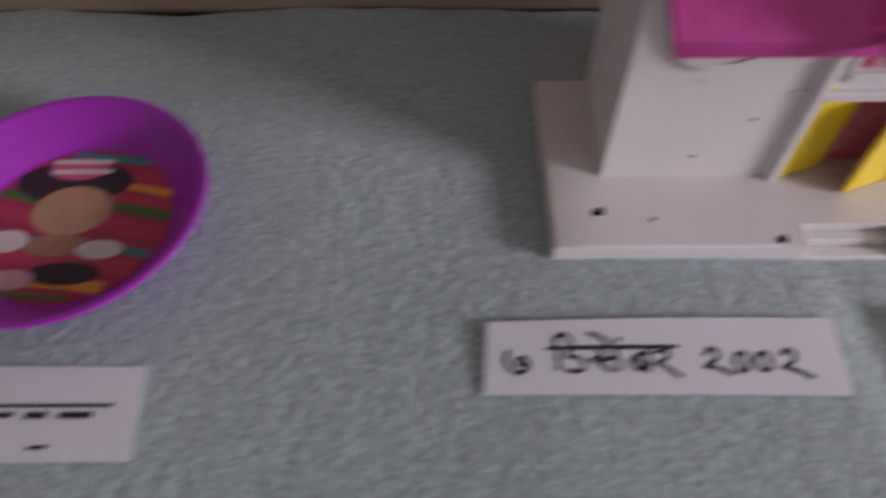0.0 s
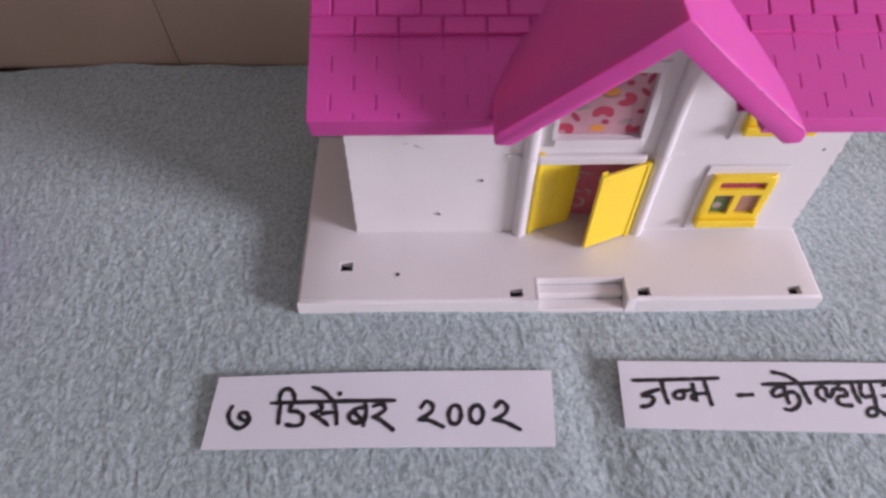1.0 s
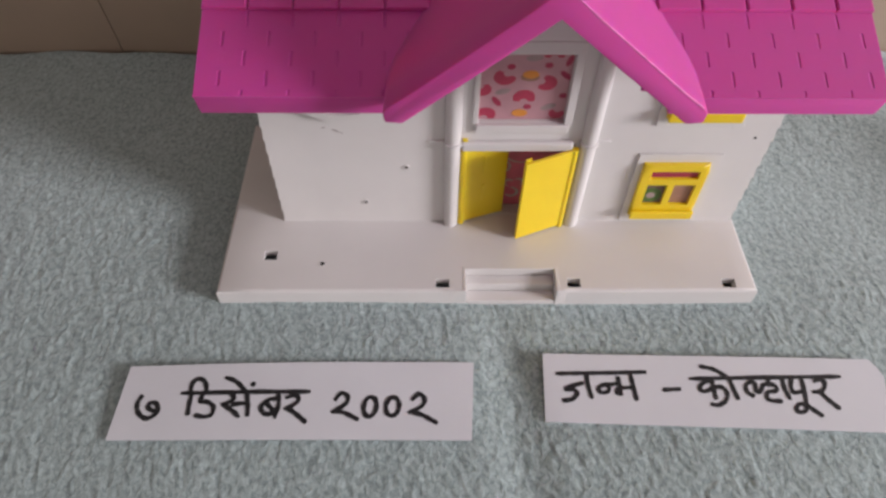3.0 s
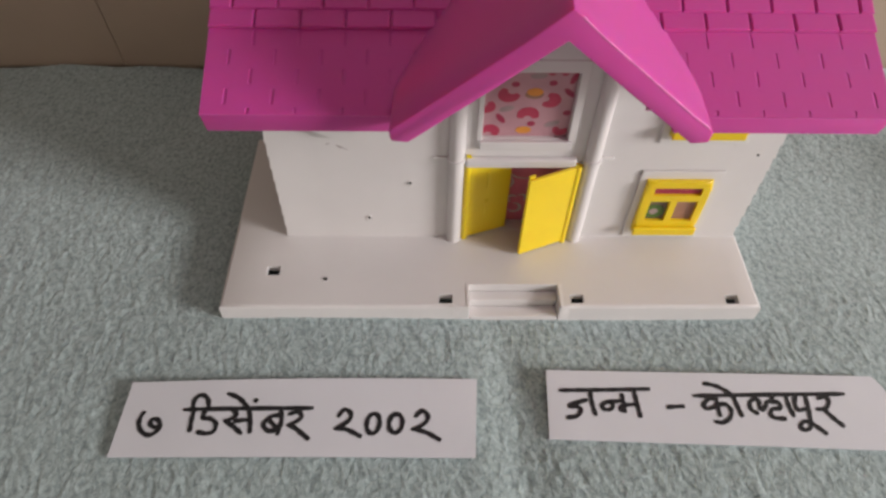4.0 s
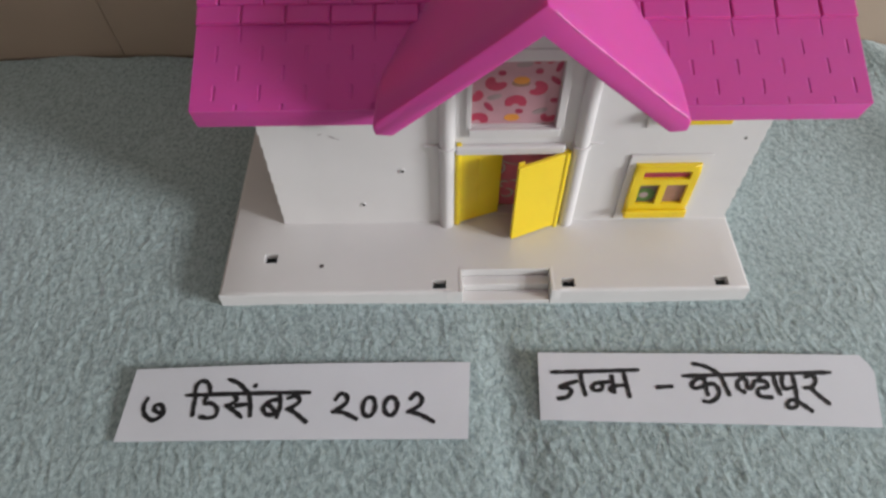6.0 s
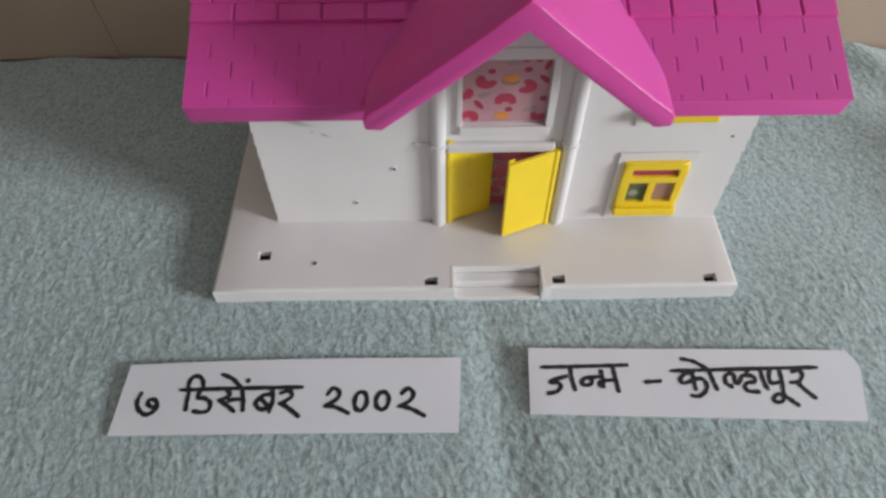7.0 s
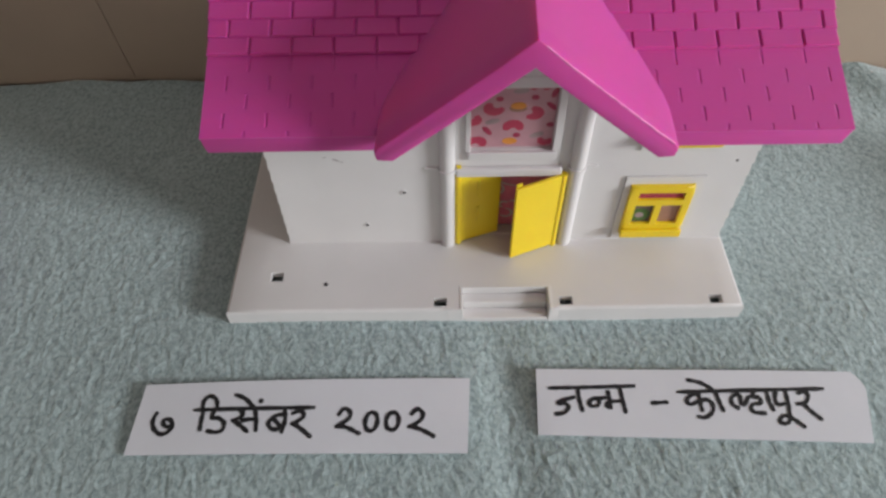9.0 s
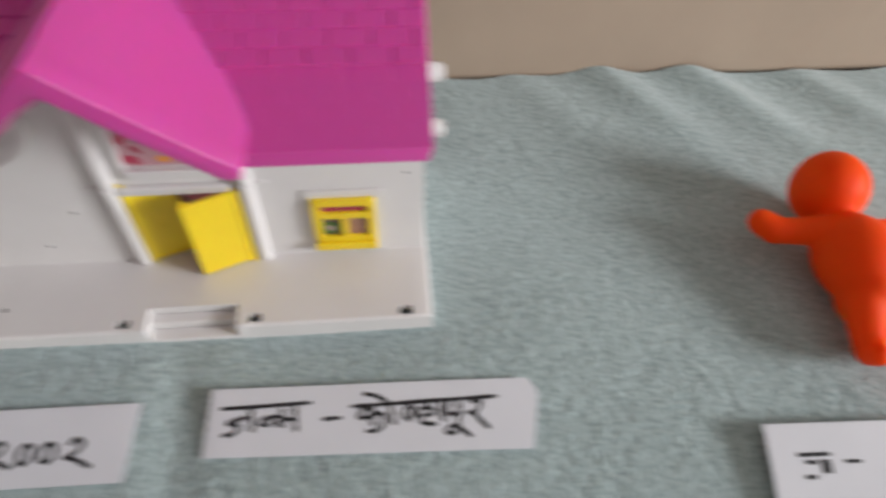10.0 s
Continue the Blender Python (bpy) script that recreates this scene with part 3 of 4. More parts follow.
# roof: two slopes with a bend, and a gable over the door
EAVE_Y, EAVE_Z, BEND_Y, BEND_Z, RIDGE_Y, RIDGE_Z = -0.012, 1.50, 0.322, 1.660, 0.95, 2.06
RX0, RX1 = 0.254, 2.975
THICK = 0.065
front = [(EAVE_Y - 0.03, EAVE_Z - THICK), (EAVE_Y - 0.03, EAVE_Z + 0.0195), (BEND_Y, BEND_Z), (RIDGE_Y, RIDGE_Z)]
back = [(2 * RIDGE_Y - y, z) for y, z in reversed(front[:-1])]
under = [(back[-1][0] - 0.05, EAVE_Z - THICK), (RIDGE_Y, RIDGE_Z - 0.08), (EAVE_Y + 0.03, EAVE_Z - THICK)]
GX = 1.600


roof_solid = prism(front + back + under, "x", RX0, RX1)
for v in roof_solid.verts:  # the ends draw in towards the underside of the eaves
    if v.co.z < EAVE_Z - THICK + 0.002:
        v.co.x += 0.012 if v.co.x < GX else -0.024
bmesh.ops.bevel(roof_solid, geom=[e for e in roof_solid.edges if e.calc_face_angle(0) > 0.5], offset=0.007, segments=2, profile=0.5, affect="EDGES")
roof = part("main_roof", roof_solid, PINK, house, "pink plastic roof moulded with shingles", smooth=35)

cut_away(roof, part("cutter", prism([(GX + 0.52, 1.30), (GX + 0.52, 1.515), (GX + 0.25, 1.76), (GX, 1.975), (GX - 0.25, 1.76), (GX - 0.52, 1.515), (GX - 0.52, 1.30)], "y", -0.4, WY + 0.03), PINK))
GZ, GY0 = 2.072, -0.185
half = [(0.0, GZ), (0.12, 1.964), (0.30, 1.815), (0.50, 1.650), (0.585, 1.585), (0.607, 1.560)]
outer = [(GX - u, z) for u, z in reversed(half)] + [(GX + u, z) for u, z in half[1:]]
lower = [(GX + 0.600, 1.514), (GX + 0.534, 1.508), (GX + 0.25, 1.740), (GX, 1.950), (GX - 0.25, 1.740), (GX - 0.534, 1.508), (GX - 0.600, 1.514)]
sheet = [(x, z - 0.034) for x, z in reversed(outer[1:-1])]
sheet = [(outer[-1][0] - 0.025, outer[-1][1] - 0.012)] + sheet + [(outer[0][0] + 0.025, outer[0][1] - 0.012)]
gable = bmesh.new()
rings = [[gable.verts.new((x, y, z)) for x, z in outer + inside] for y, inside in ((GY0, lower), (GY0 + 0.12, lower), (GY0 + 0.13, sheet), (RIDGE_Y, sheet))]
front_face = gable.faces.new(rings[0])
gable.faces.new(list(reversed(rings[-1])))
for p, q in zip(rings, rings[1:]):
    for i in range(len(p)):
        gable.faces.new((p[i], p[i - 1], q[i - 1], q[i]))
bmesh.ops.recalc_face_normals(gable, faces=gable.faces)
bmesh.ops.bevel(gable, geom=list({*[e for e in front_face.edges if e.calc_face_angle(0) > 0.5]} | {e for e in gable.edges if e.calc_face_angle(0) > 0.5 and all((abs(v.co.x - GX) < 0.001 and v.co.z > 2.05) or (abs(v.co.x - GX) > 0.53 and v.co.y < GY0 + 0.125) for v in e.verts)}), offset=0.009, segments=2, profile=0.5, affect="EDGES")
for v in gable.verts:  # the gable leans a little aside towards its back
    v.co.x += 0.05 * (v.co.y - GY0)
gable_roof = part("gable_roof", gable, THIN_PINK, house, "smooth pink plastic gable roof over the door", smooth=30)
gable_roof.data.materials.append(PINK)
for f in gable_roof.data.polygons:  # the front board is solid, the slopes are thin
    f.material_index = int(f.normal.y < -0.5)
# a rough bead in paler pink, the painted highlight along the edge of the gable's front
edge_glint = bmesh.new()
random.seed(8)
rounds = []
for i in range(41):
    u = 0.03 + 0.555 * i / 40
    z = next(z0 + (z1 - z0) * (u - u0) / (u1 - u0) for (u0, z0), (u1, z1) in zip(half, half[1:]) if u <= u1)
    r = 0.0035 + 0.0025 * random.random()
    c = Vector((GX + u - 0.002, GY0 + 0.004, z - 0.002))
    rounds.append([edge_glint.verts.new(c + Vector((0.65 * r * math.cos(a), r * math.sin(a), 0.76 * r * math.cos(a)))) for a in (0, 1.26, 2.51, 3.77, 5.03)])
for p, q in zip(rounds, rounds[1:]):
    for k in range(5):
        edge_glint.faces.new((p[k], p[k - 1], q[k - 1], q[k]))
bmesh.ops.recalc_face_normals(edge_glint, faces=edge_glint.faces)
part("edge_highlight", edge_glint, HIGHLIGHT_PINK, gable_roof, "pale rough bead standing in for an edge highlight", smooth=60)
part("gable_board", prism([(GX + 0.50, 1.49), (GX, 1.93), (GX - 0.50, 1.49)], "y", WY - 0.010, WY + 0.04), WHITE, house)
part("frieze", prism([(1.95, 1.402), (1.95, 1.62), (GX, 1.925), (1.335, 1.69), (1.335, 1.402)], "y", WY - 0.0245, WY - 0.0105), WHITE, house)

# white pegs on the right side wall
for y, z, out in ((0.70, 1.325, 0.115), (0.66, 0.985, 0.125)):
    peg = disc(y, z, 0.050, WX1 + 0.001, WX1 + out, 16, flat="x")
    bmesh.ops.bevel(peg, geom=[e for e in peg.edges if e.calc_face_angle(0) > 1], offset=0.012, segments=2, affect="EDGES")
    part("peg", peg, WHITE, house, smooth=40)


# ---- plate ----
def plate():
    p = thing("plate", "purple plastic plate with a striped picture, lying on the blanket", "plate", (-0.2740, 0.0240, 0.001))
    prof = [(0.0, 0.000), (0.54, 0.000), (0.61, 0.02), (0.79, 0.255), (0.815, 0.268), (0.810, 0.285), (0.785, 0.288), (0.765, 0.275), (0.595, 0.080), (0.560, 0.060), (0.0, 0.060)]
    bm = bmesh.new()
    vs = [bm.verts.new((r, 0, z)) for r, z in prof]
    es = [bm.edges.new(e) for e in zip(vs, vs[1:])]
    bmesh.ops.spin(bm, geom=vs + es, cent=(0, 0, 0), axis=(0, 0, 1), angle=2 * math.pi, steps=72)
    bmesh.ops.remove_doubles(bm, verts=bm.verts, dist=1e-4)
    part("dish", bm, PURPLE, p, smooth=50)
    art = part("printed_disc", disc(0, 0, 0.555, 0.0605, 0.064, 64), PRINT_MAROON, p, "maroon printed disc with coloured stripes")
    tilt = Matrix.Rotation(radians(-10), 4, "Z")
    bands = ((0.49, 0.06, PRINT_TEAL), (0.38, 0.09, PRINT_RED), (0.29, 0.055, PRINT_ORANGE), (0.20, 0.06, PRINT_RED), (0.13, 0.07, PRINT_GREEN), (0.0, 0.09, PRINT_RED), (-0.15, 0.05, PRINT_TEAL), (-0.27, 0.09, PRINT_RED), (-0.41, 0.075, PRINT_ORANGE), (-0.50, 0.03, PRINT_GREEN))
    for y, h, mt in bands:
        bm = bmesh.new()
        row = []
        for k in range(25):
            u = -1 + k / 12
            w = math.sqrt(max(0.0, 0.545 ** 2 - y ** 2)) * u
            row.append((bm.verts.new((w, y - h / 2 + 0.012 * math.sin(7 * w + y), 0.0652)), bm.verts.new((w, y + h / 2 + 0.012 * math.sin(6 * w + y), 0.0652))))
        for (a, b), (c, d) in zip(row, row[1:]):
            bm.faces.new((a, c, d, b))
        bm.transform(tilt)
        part("stripe", bm, mt, art)
    # the picture in the middle, as plain ovals and bars
    ovals = ((-0.09, 0.30, 0.35, 0.46, PRINT_DARK), (-0.09, 0.40, 0.18, 0.50, PRINT_CRIMSON), (-0.04, 0.08, 0.23, 0.80, PRINT_BEIGE), (-0.05, -0.17, 0.19, 0.40, PRINT_BROWN),
             (0.20, -0.20, 0.13, 0.50, PRINT_WHITE), (-0.34, -0.14, 0.12, 0.65, PRINT_WHITE), (0.05, -0.36, 0.20, 0.38, PRINT_DARK), (-0.22, -0.40, 0.12, 0.55, PRINT_PINK))
    for k, (x, y, r, sq, mt) in enumerate(ovals):
        part("printed_oval", disc(x, y, r, 0.0655, 0.0664 + 0.0003 * k, 28, sq), mt, art)
    for x, y, w in ((-0.26, 0.44, 0.36), (-0.25, 0.36, 0.36)):
        part("printed_bar", box(x, x + w, y, y + 0.035, 0.067, 0.0692), PRINT_WHITE, art)


plate()


# ---- doll: one plain figure ----
def doll():
    bm = bmesh.new()

    def ball(x, y, z, r, sx=1.0, sy=1.0, sz=1.0, turn=0.0):
        s = bmesh.new()
        bmesh.ops.create_icosphere(s, subdivisions=3, radius=r)
        s.transform(Matrix.Translation((x, y, z)) @ Matrix.Rotation(radians(turn), 4, "Z") @ Matrix.Diagonal((sx, sy, sz, 1)))
        join(bm, s)

    def limb(a, b, r0, r1, steps=7):
        for i in range(steps):
            f = i / (steps - 1)
            p = Vector(a).lerp(Vector(b), f)
            ball(*p, r0 + (r1 - r0) * f)

    ball(0.10, 0.66, 0.34, 0.252, 1.0, 1.0, 1.05)
    ball(0.13, 0.12, 0.27, 0.252, 1.0, 1.30, 1.04, 8)
    ball(0.14, -0.14, 0.22, 0.195, 1.0, 1.0, 1.1)
    limb((-0.02, 0.31, 0.32), (-0.36, 0.32, 0.29), 0.105, 0.085)
    limb((-0.34, 0.33, 0.29), (-0.42, 0.39, 0.30), 0.095, 0.09, 4)
    limb((0.26, 0.30, 0.32), (0.60, 0.40, 0.28), 0.085, 0.07)
    limb((0.06, -0.22, 0.26), (0.05, -0.49, 0.17), 0.13, 0.095)
    limb((0.05, -0.49, 0.15), (0.04, -0.56, 0.24), 0.085, 0.07, 4)
    limb((0.25, -0.22, 0.26), (0.34, -0.49, 0.17), 0.13, 0.095)
    limb((0.34, -0.49, 0.15), (0.34, -0.55, 0.24), 0.085, 0.07, 4)
    ob = part("doll", bm, ORANGE, smooth=180)
    rm = ob.modifiers.new("blend", "REMESH")
    rm.mode, rm.voxel_size, rm.use_smooth_shade = "VOXEL", 0.0022, True
    sm = ob.modifiers.new("soften", "SMOOTH")
    sm.factor, sm.iterations = 0.6, 6
    ob.matrix_world = pose(0.5485, 0.007, -0.003, 0, 0, -5) @ Matrix.Diagonal((0.96, 0.955, 1.0, 1))
    return tagged(ob, "bright orange rubber doll lying on the blanket", "doll")


doll()


# ---- paper cards with marker writing ----
def card(name_label, tl, tr, br, bl, clip=0.0, lift=(0.0, 0.0, 0.0, 0.0)):
    """A cut strip of paper from its four corners, a little bent; returns it and a way to lay (u, v) on it."""
    def lay(u, v, up=0.0):
        p = Vector(tl).lerp(Vector(tr), u).lerp(Vector(bl).lerp(Vector(br), u), v)
        z = blanket_z(p.x, p.y) + ((lift[0] * (1 - u) + lift[1] * u) * (1 - v) + (lift[3] * (1 - u) + lift[2] * u) * v)
        return (p.x, p.y, z + 0.012 + 0.012 * math.sin(3 * u + 1) * (0.6 - v) + up)
    bm = bmesh.new()
    nu, nv = 36, 8
    grid = {}
    for k, up in ((0, 0.0), (1, 0.006)):
        for i in range(nu + 1):
            for j in range(nv + 1):
                u, v = i / nu, j / nv
                if clip and v < 0.2:
                    u *= 1 - clip * (0.2 - v) / 0.2 * u ** 8
                grid[i, j, k] = bm.verts.new(lay(u, v, up))
    for i in range(nu):
        for j in range(nv):
            for k in (0, 1):
                bm.faces.new([grid[i, j, k], grid[i + 1, j, k], grid[i + 1, j + 1, k], grid[i, j + 1, k]])
    for i in range(nu):
        for j in (0, nv):
            bm.faces.new([grid[i, j, 0], grid[i + 1, j, 0], grid[i + 1, j, 1], grid[i, j, 1]])
    for j in range(nv):
        for i in (0, nu):
            bm.faces.new([grid[i, j, 0], grid[i, j + 1, 0], grid[i, j + 1, 1], grid[i, j, 1]])
    ob = part("paper_card", bm, PAPER, smooth=40)
    return tagged(ob, name_label, "paper card", group="cards on the blanket"), lay


def blanket_z(x, y):
    return float(blanket_height(np.array(x * U), np.array(y * U))) / U


def curve_points(pts, steps=6):
    """A smooth line through the given points."""
    p = [pts[0], *pts, pts[-1]]
    out = []
    for a, b, c, d in zip(p, p[1:], p[2:], p[3:]):
        for i in range(steps):
            t = i / steps
            out.append(tuple(0.5 * (2 * b[k] + (c[k] - a[k]) * t + (2 * a[k] - 5 * b[k] + 4 * c[k] - d[k]) * t * t + (3 * b[k] - a[k] - 3 * c[k] + d[k]) * t ** 3) for k in (0, 1)))
    return out + [pts[-1]]


def letter(owner, lay, size, *strokes, pen=8.8):
    """One letter: strokes of a round marker nib, in card units; size is the card's width and height in them."""
    bm = bmesh.new()
    for s in strokes:
        line = curve_points(s) if len(s) > 2 else [tuple(s[0][k] + (s[-1][k] - s[0][k]) * i / 8 for k in (0, 1)) for i in range(9)]
        left, right = [], []
        for i, (x, y) in enumerate(line):
            (x0, y0), (x1, y1) = line[max(0, i - 1)], line[min(len(line) - 1, i + 1)]
            d = math.hypot(x1 - x0, y1 - y0) or 1
            nx, ny = -(y1 - y0) / d, (x1 - x0) / d
            w = pen * (0.92 + 0.12 * math.sin(0.11 * x + 0.17 * y)) * (0.7 if i in (0, len(line) - 1) else 1)
            if i == 0:
                x, y = x - (x1 - x0) / d * pen * 0.6, y - (y1 - y0) / d * pen * 0.6
            if i == len(line) - 1:
                x, y = x + (x1 - x0) / d * pen * 0.6, y + (y1 - y0) / d * pen * 0.6
            left.append(bm.verts.new(lay((x + nx * w) / size[0], (y + ny * w) / size[1], 0.0085)))
            right.append(bm.verts.new(lay((x - nx * w) / size[0], (y - ny * w) / size[1], 0.0085)))
        for i in range(len(line) - 1):
            bm.faces.new((left[i], left[i + 1], right[i + 1], right[i]))
    return part("letter", bm, INK, owner)


def ring_stroke(cx, cy, rx, ry):
    return [(cx + rx * math.sin(2 * math.pi * i / 10), cy - ry * math.cos(2 * math.pi * i / 10)) for i in range(11)]


# first card, the date
S1 = (1230, 272)
date_card, lay1 = card("white paper strip with a date in black marker", (-0.394, -0.411, 0), (1.397, -0.394, 0), (1.373, -0.818, 0), (-0.425, -0.798, 0), lift=(0.015, 0.018, -0.002, 0.004))
letter(date_card, lay1, S1, [(76, 115), (69, 144), (82, 176), (113, 197), (138, 187), (147, 163), (131, 142), (111, 143), (112, 159), (131, 170), (143, 162)])  # seven
letter(date_card, lay1, S1, [(215, 108), (438, 108), (658, 109)])  # headline
letter(date_card, lay1, S1, [(250, 109), (250, 146), (254, 184)], [(243, 104), (242, 73), (258, 56), (282, 65), (295, 89), (297, 111)])  # i_sign
letter(date_card, lay1, S1, [(291, 108), (286, 139), (310, 141), (336, 158), (337, 185), (313, 194), (282, 188)])  # dda
letter(date_card, lay1, S1, [(380, 108), (401, 130), (380, 147), (366, 151)], [(367, 151), (399, 170), (430, 194)], [(400, 152), (425, 149), (449, 148)], [(439, 107), (453, 148), (460, 190)])  # sa
letter(date_card, lay1, S1, [(356, 53), (398, 71), (434, 105)])  # e_sign
letter(date_card, lay1, S1, [(454, 79), (460, 81)])  # dot
letter(date_card, lay1, S1, [(555, 132), (520, 138), (501, 163), (518, 185), (545, 184), (561, 166)], [(514, 146), (536, 166), (557, 188)], [(550, 110), (560, 152), (555, 197)])  # ba
letter(date_card, lay1, S1, [(583, 129), (612, 122), (627, 139), (609, 157), (586, 168)], [(588, 166), (614, 179), (662, 214)])  # ra
letter(date_card, lay1, S1, [(754, 137), (771, 114), (795, 128), (790, 153), (750, 180)], [(752, 178), (787, 182), (837, 205)])  # two
letter(date_card, lay1, S1, ring_stroke(876, 162, 22, 34))  # zero
letter(date_card, lay1, S1, ring_stroke(953, 161, 23, 32))  # zero
letter(date_card, lay1, S1, [(1020, 136), (1041, 117), (1062, 135), (1053, 160), (1014, 182)], [(1015, 180), (1057, 190), (1107, 215)])  # two
# second card, the birthplace
S2 = (1242, 262)
place_card, lay2 = card("white paper strip with a birthplace in black marker, one corner cut", (1.767, -0.344, 0), (3.575, -0.388, 0), (3.482, -0.788, 0), (1.748, -0.716, 0), clip=0.04, lift=(0.020, 0.02, -0.004, -0.004))
letter(place_card, lay2, S2, [(48, 80), (207, 74), (370, 67)])  # headline
letter(place_card, lay2, S2, [(142, 114), (103, 127), (78, 139), (109, 142), (118, 155), (102, 176), (69, 183)], [(156, 78), (160, 122), (171, 168)])  # ja
letter(place_card, lay2, S2, [(236, 118), (212, 121), (197, 134), (205, 148), (226, 147), (236, 134), (230, 121)], [(230, 119), (252, 116), (271, 112)])  # half_na
letter(place_card, lay2, S2, [(270, 90), (275, 120), (278, 155)], [(278, 153), (264, 149), (265, 138), (281, 130), (301, 128), (323, 126)], [(315, 72), (323, 118), (333, 171)])  # ma
letter(place_card, lay2, S2, [(435, 133), (462, 131), (491, 129)])  # dash
letter(place_card, lay2, S2, [(533, 89), (804, 79), (1077, 69)])  # headline
letter(place_card, lay2, S2, [(574, 41), (621, 52), (668, 80)], [(673, 84), (686, 124), (699, 159)])  # o_sign
letter(place_card, lay2, S2, [(610, 89), (614, 125), (620, 160)], [(612, 96), (585, 100), (565, 119), (572, 135), (593, 132), (615, 120)], [(615, 120), (646, 119), (662, 142), (654, 168), (627, 185), (603, 182)])  # ka
letter(place_card, lay2, S2, [(756, 148), (735, 134), (732, 111), (750, 96), (765, 104), (765, 127)], [(765, 129), (777, 133), (790, 118), (794, 106), (811, 104)])  # half_la
letter(place_card, lay2, S2, [(820, 81), (811, 103), (830, 105), (842, 115), (837, 128), (810, 133), (803, 149), (816, 163), (854, 165)])  # ha
letter(place_card, lay2, S2, [(866, 79), (872, 119), (886, 154)])  # aa_sign
letter(place_card, lay2, S2, [(900, 80), (895, 111), (905, 132), (936, 126)], [(935, 75), (942, 124), (943, 176)])  # pa
letter(place_card, lay2, S2, [(943, 176), (920, 173), (904, 190), (916, 202), (937, 197), (945, 177)], [(945, 177), (968, 193), (994, 212)])  # long_u_sign
letter(place_card, lay2, S2, [(983, 88), (1010, 82), (1020, 101), (1004, 124), (975, 128)], [(996, 124), (1021, 151), (1060, 184)])  # ra


def bar(owner, lay, u0, u1, v0, v1):
    bm = bmesh.new()
    n = 8
    row = [[bm.verts.new(lay(u0 + (u1 - u0) * i / n, v, 0.0085)) for v in (v0, v1)] for i in range(n + 1)]
    for a, b in zip(row, row[1:]):
        bm.faces.new((a[0], b[0], b[1], a[1]))
    return part("writing_bar", bm, INK, owner)


# card by the plate and card by the doll: writing as plain bars
name_card, lay0 = card("white paper strip with black marker writing beside the plate", (-3.92, -0.645, 0), (-2.127, -0.645, 0), (-2.072, -1.128, 0), (-3.90, -1.145, 0))
bar(name_card, lay0, 0.30, 0.93, 0.415, 0.455)
for u, v, w, h in ((0.42, 0.50, 0.05, 0.16), (0.52, 0.50, 0.05, 0.16), (0.62, 0.50, 0.05, 0.14), (0.70, 0.50, 0.06, 0.16), (0.79, 0.50, 0.09, 0.16)):
    bar(name_card, lay0, u, u + w, v, v + h * 0.45)
bar(name_card, lay0, 0.73, 0.78, 0.84, 0.88)
doll_card, lay3 = card("white paper strip with black marker writing beside the doll", (4.727, -0.768, 0), (6.50, -0.815, 0), (6.46, -1.255, 0), (4.66, -1.21, 0), lift=(0.06, 0, 0, 0.04))
bar(doll_card, lay3, 0.085, 0.185, 0.36, 0.41)
for u, v, w, h in ((0.105, 0.45, 0.035, 0.05), (0.15, 0.45, 0.03, 0.16), (0.095, 0.62, 0.035, 0.05), (0.225, 0.46, 0.05, 0.045)):
    bar(doll_card, lay3, u, u + w, v, v + h)

# ---- shingles, last ----
TILE_W, GAP = 0.183, 0.0072


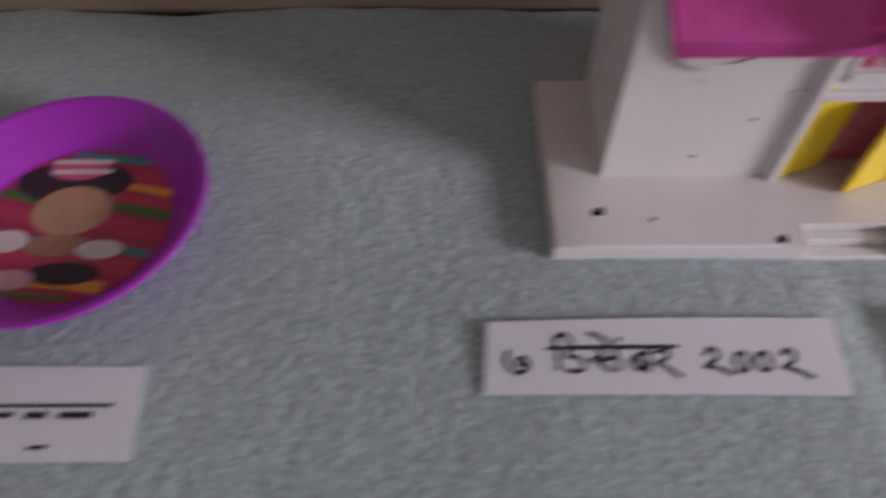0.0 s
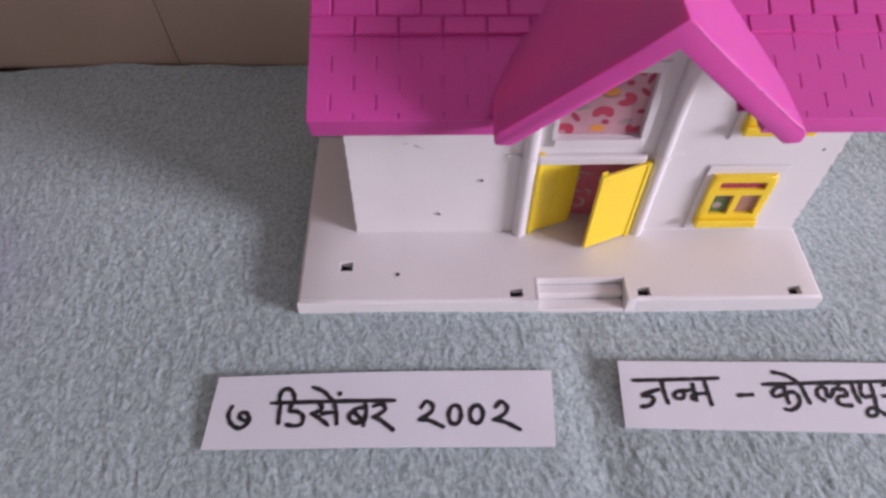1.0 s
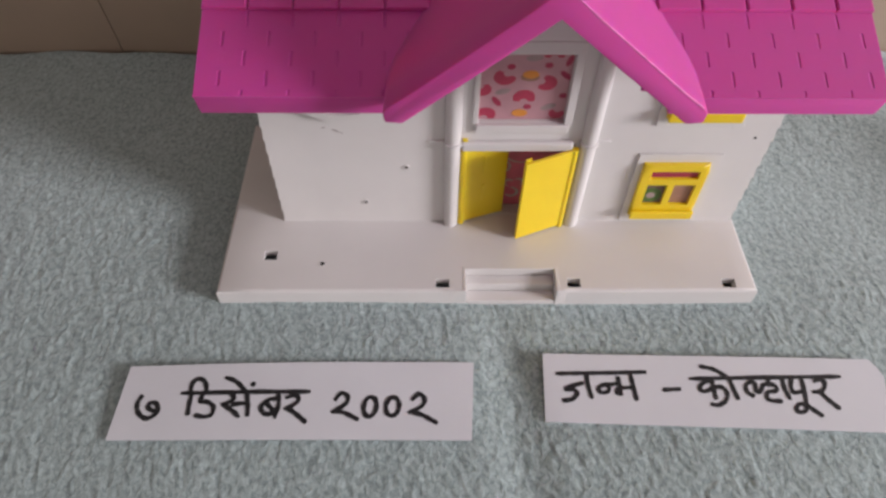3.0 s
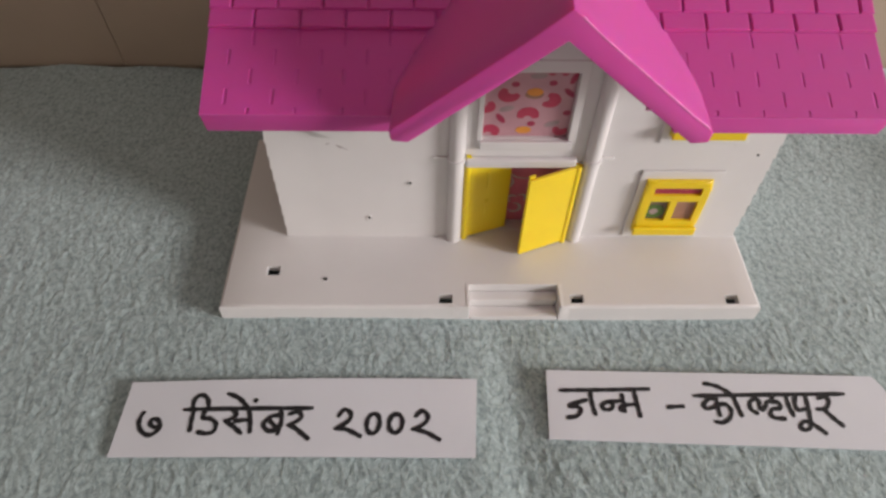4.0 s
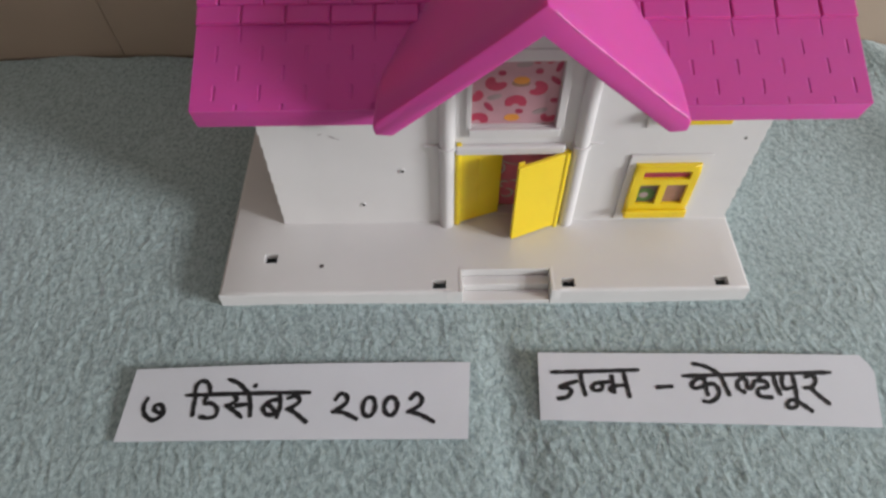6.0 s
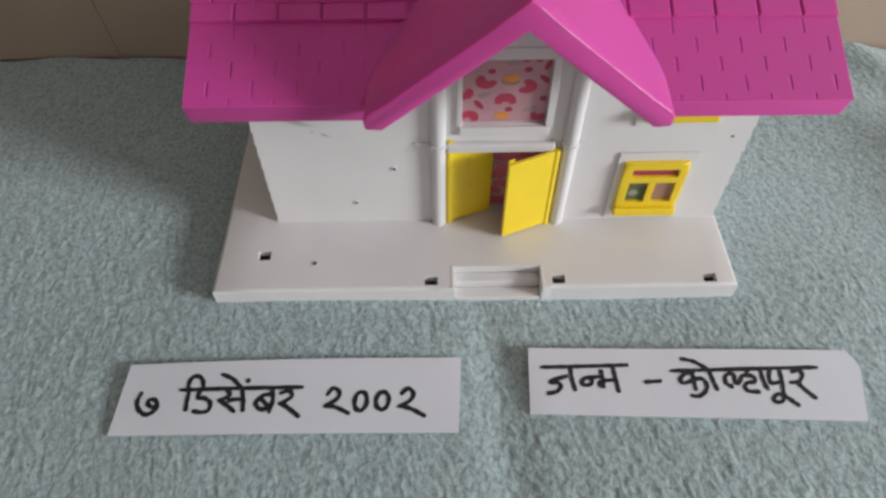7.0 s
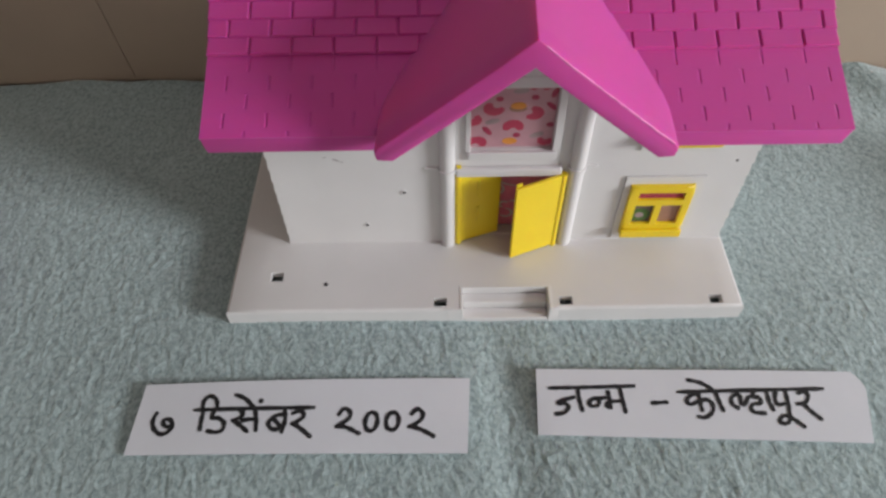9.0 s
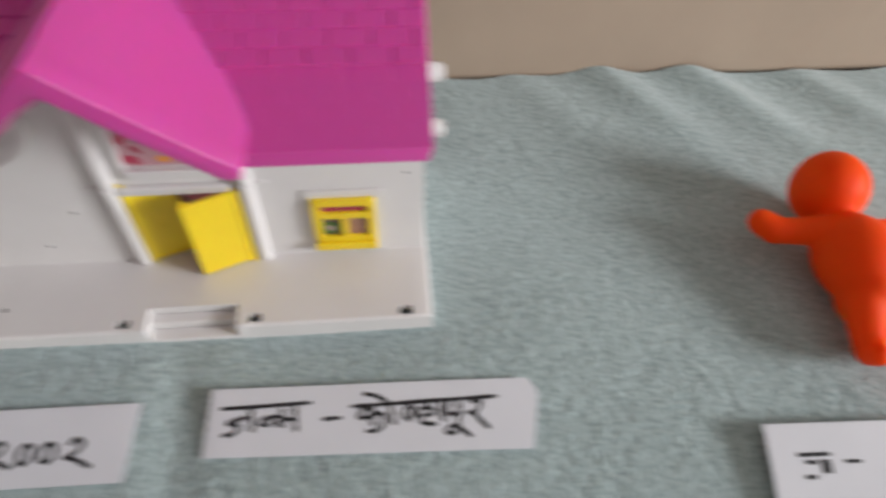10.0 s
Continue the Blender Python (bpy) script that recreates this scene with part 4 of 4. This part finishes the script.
def shingle_mesh(name, w, length, lift_low, lift_high, notch, first, last):
    """A shingle; notch: the joint beside it stops short of both ends by this share of its length."""
    g = GAP / 2
    gl, gr = 0 if first else g, 0 if last else g
    n0, n1 = length * notch, length * (1 - notch)
    if notch:
        side = [(w, 0), (w, n0), (w - gr, n0 + 0.006), (w - gr, n1 - 0.006), (w, n1), (w, length), (0, length), (0, n1), (gl, n1 - 0.006), (gl, n0 + 0.006), (0, n0), (0, 0)]
        rim = [(w, 0), (w, n0), (w - 2 * gr, n0 + 0.004), (w - 2 * gr, n1 - 0.004), (w, n1), (w, length), (0, length), (0, n1), (2 * gl, n1 - 0.004), (2 * gl, n0 + 0.004), (0, n0), (0, 0)]
    else:
        side = [(w - gr, 0), (w - gr, length), (gl, length), (gl, 0)]
        rim = [(w - gr - 0.006, 0.004), (w - gr - 0.006, length), (gl + 0.006, length), (gl + 0.006, 0.004)]
    bm = bmesh.new()

    def top(y):
        return lift_low + (lift_high - lift_low) * y / length
    foot = [bm.verts.new((x, y, -0.012)) for x, y in side]
    edge = [bm.verts.new((x, y, top(y) - 0.006)) for x, y in side]
    face = [bm.verts.new((x, y, top(y))) for x, y in rim]
    for i in range(len(side)):
        j = (i + 1) % len(side)
        bm.faces.new((foot[i], foot[j], edge[j], edge[i])), bm.faces.new((edge[i], edge[j], face[j], face[i]))
    bm.faces.new(face)
    bmesh.ops.recalc_face_normals(bm, faces=bm.faces)
    for q in bm.verts:
        q.co *= U
    me = bpy.data.meshes.new(name)
    bm.to_mesh(me)
    bm.free()
    me.materials.append(PINK)
    return me


def lay_shingles(y0, z0, y1, z1, lengths, lift_low, lift_high, shift, notch):
    """Courses of the given lengths from the low edge up; every second one starts with half a shingle."""
    whole = math.hypot(y1 - y0, z1 - z0)
    tilt = math.degrees(math.atan2(z1 - z0, y1 - y0))
    shapes, along = {}, 0.0
    for r, share in enumerate(lengths):
        length = whole * share / sum(lengths)
        y, z = y0 + (y1 - y0) * along / whole, z0 + (z1 - z0) * along / whole
        along += length
        low = 1.6 * lift_low if r == 0 else lift_low
        x, end = RX0 + 0.003, RX1 - 0.003
        w = TILE_W / 2 if (r + shift) % 2 else TILE_W
        while x < end - 0.03:
            w = min(w, end - x)
            if end - x - w < 0.04:
                w = end - x
            if not (abs(x + w / 2 - GX) < 0.62 - max(0, (z - 1.47)) * 1.35 - 0.06):
                first, last = x < RX0 + 0.01, x + w > end - 0.01
                key = (round(w, 4), round(length, 4), r == 0, first, last)
                if key not in shapes:
                    shapes[key] = shingle_mesh("shingle", w, length, low, lift_high, notch, first, last)
                ob = new("shingle", shapes[key])
                ob.parent = roof
                ob.matrix_local = pose(x * U, y * U, z * U, tilt, 0, 0)
            x, w = x + w, TILE_W


lay_shingles(EAVE_Y - 0.0325, EAVE_Z + 0.0215, BEND_Y - 0.002, BEND_Z + 0.002, (0.4, 1, 1, 1, 1), 0.0, 0.0, 0, 0.10)
lay_shingles(BEND_Y - 0.004, BEND_Z + 0.004, RIDGE_Y - 0.01, RIDGE_Z - 0.006, (1,) * 9, 0.013, 0.002, 0, 0.0)
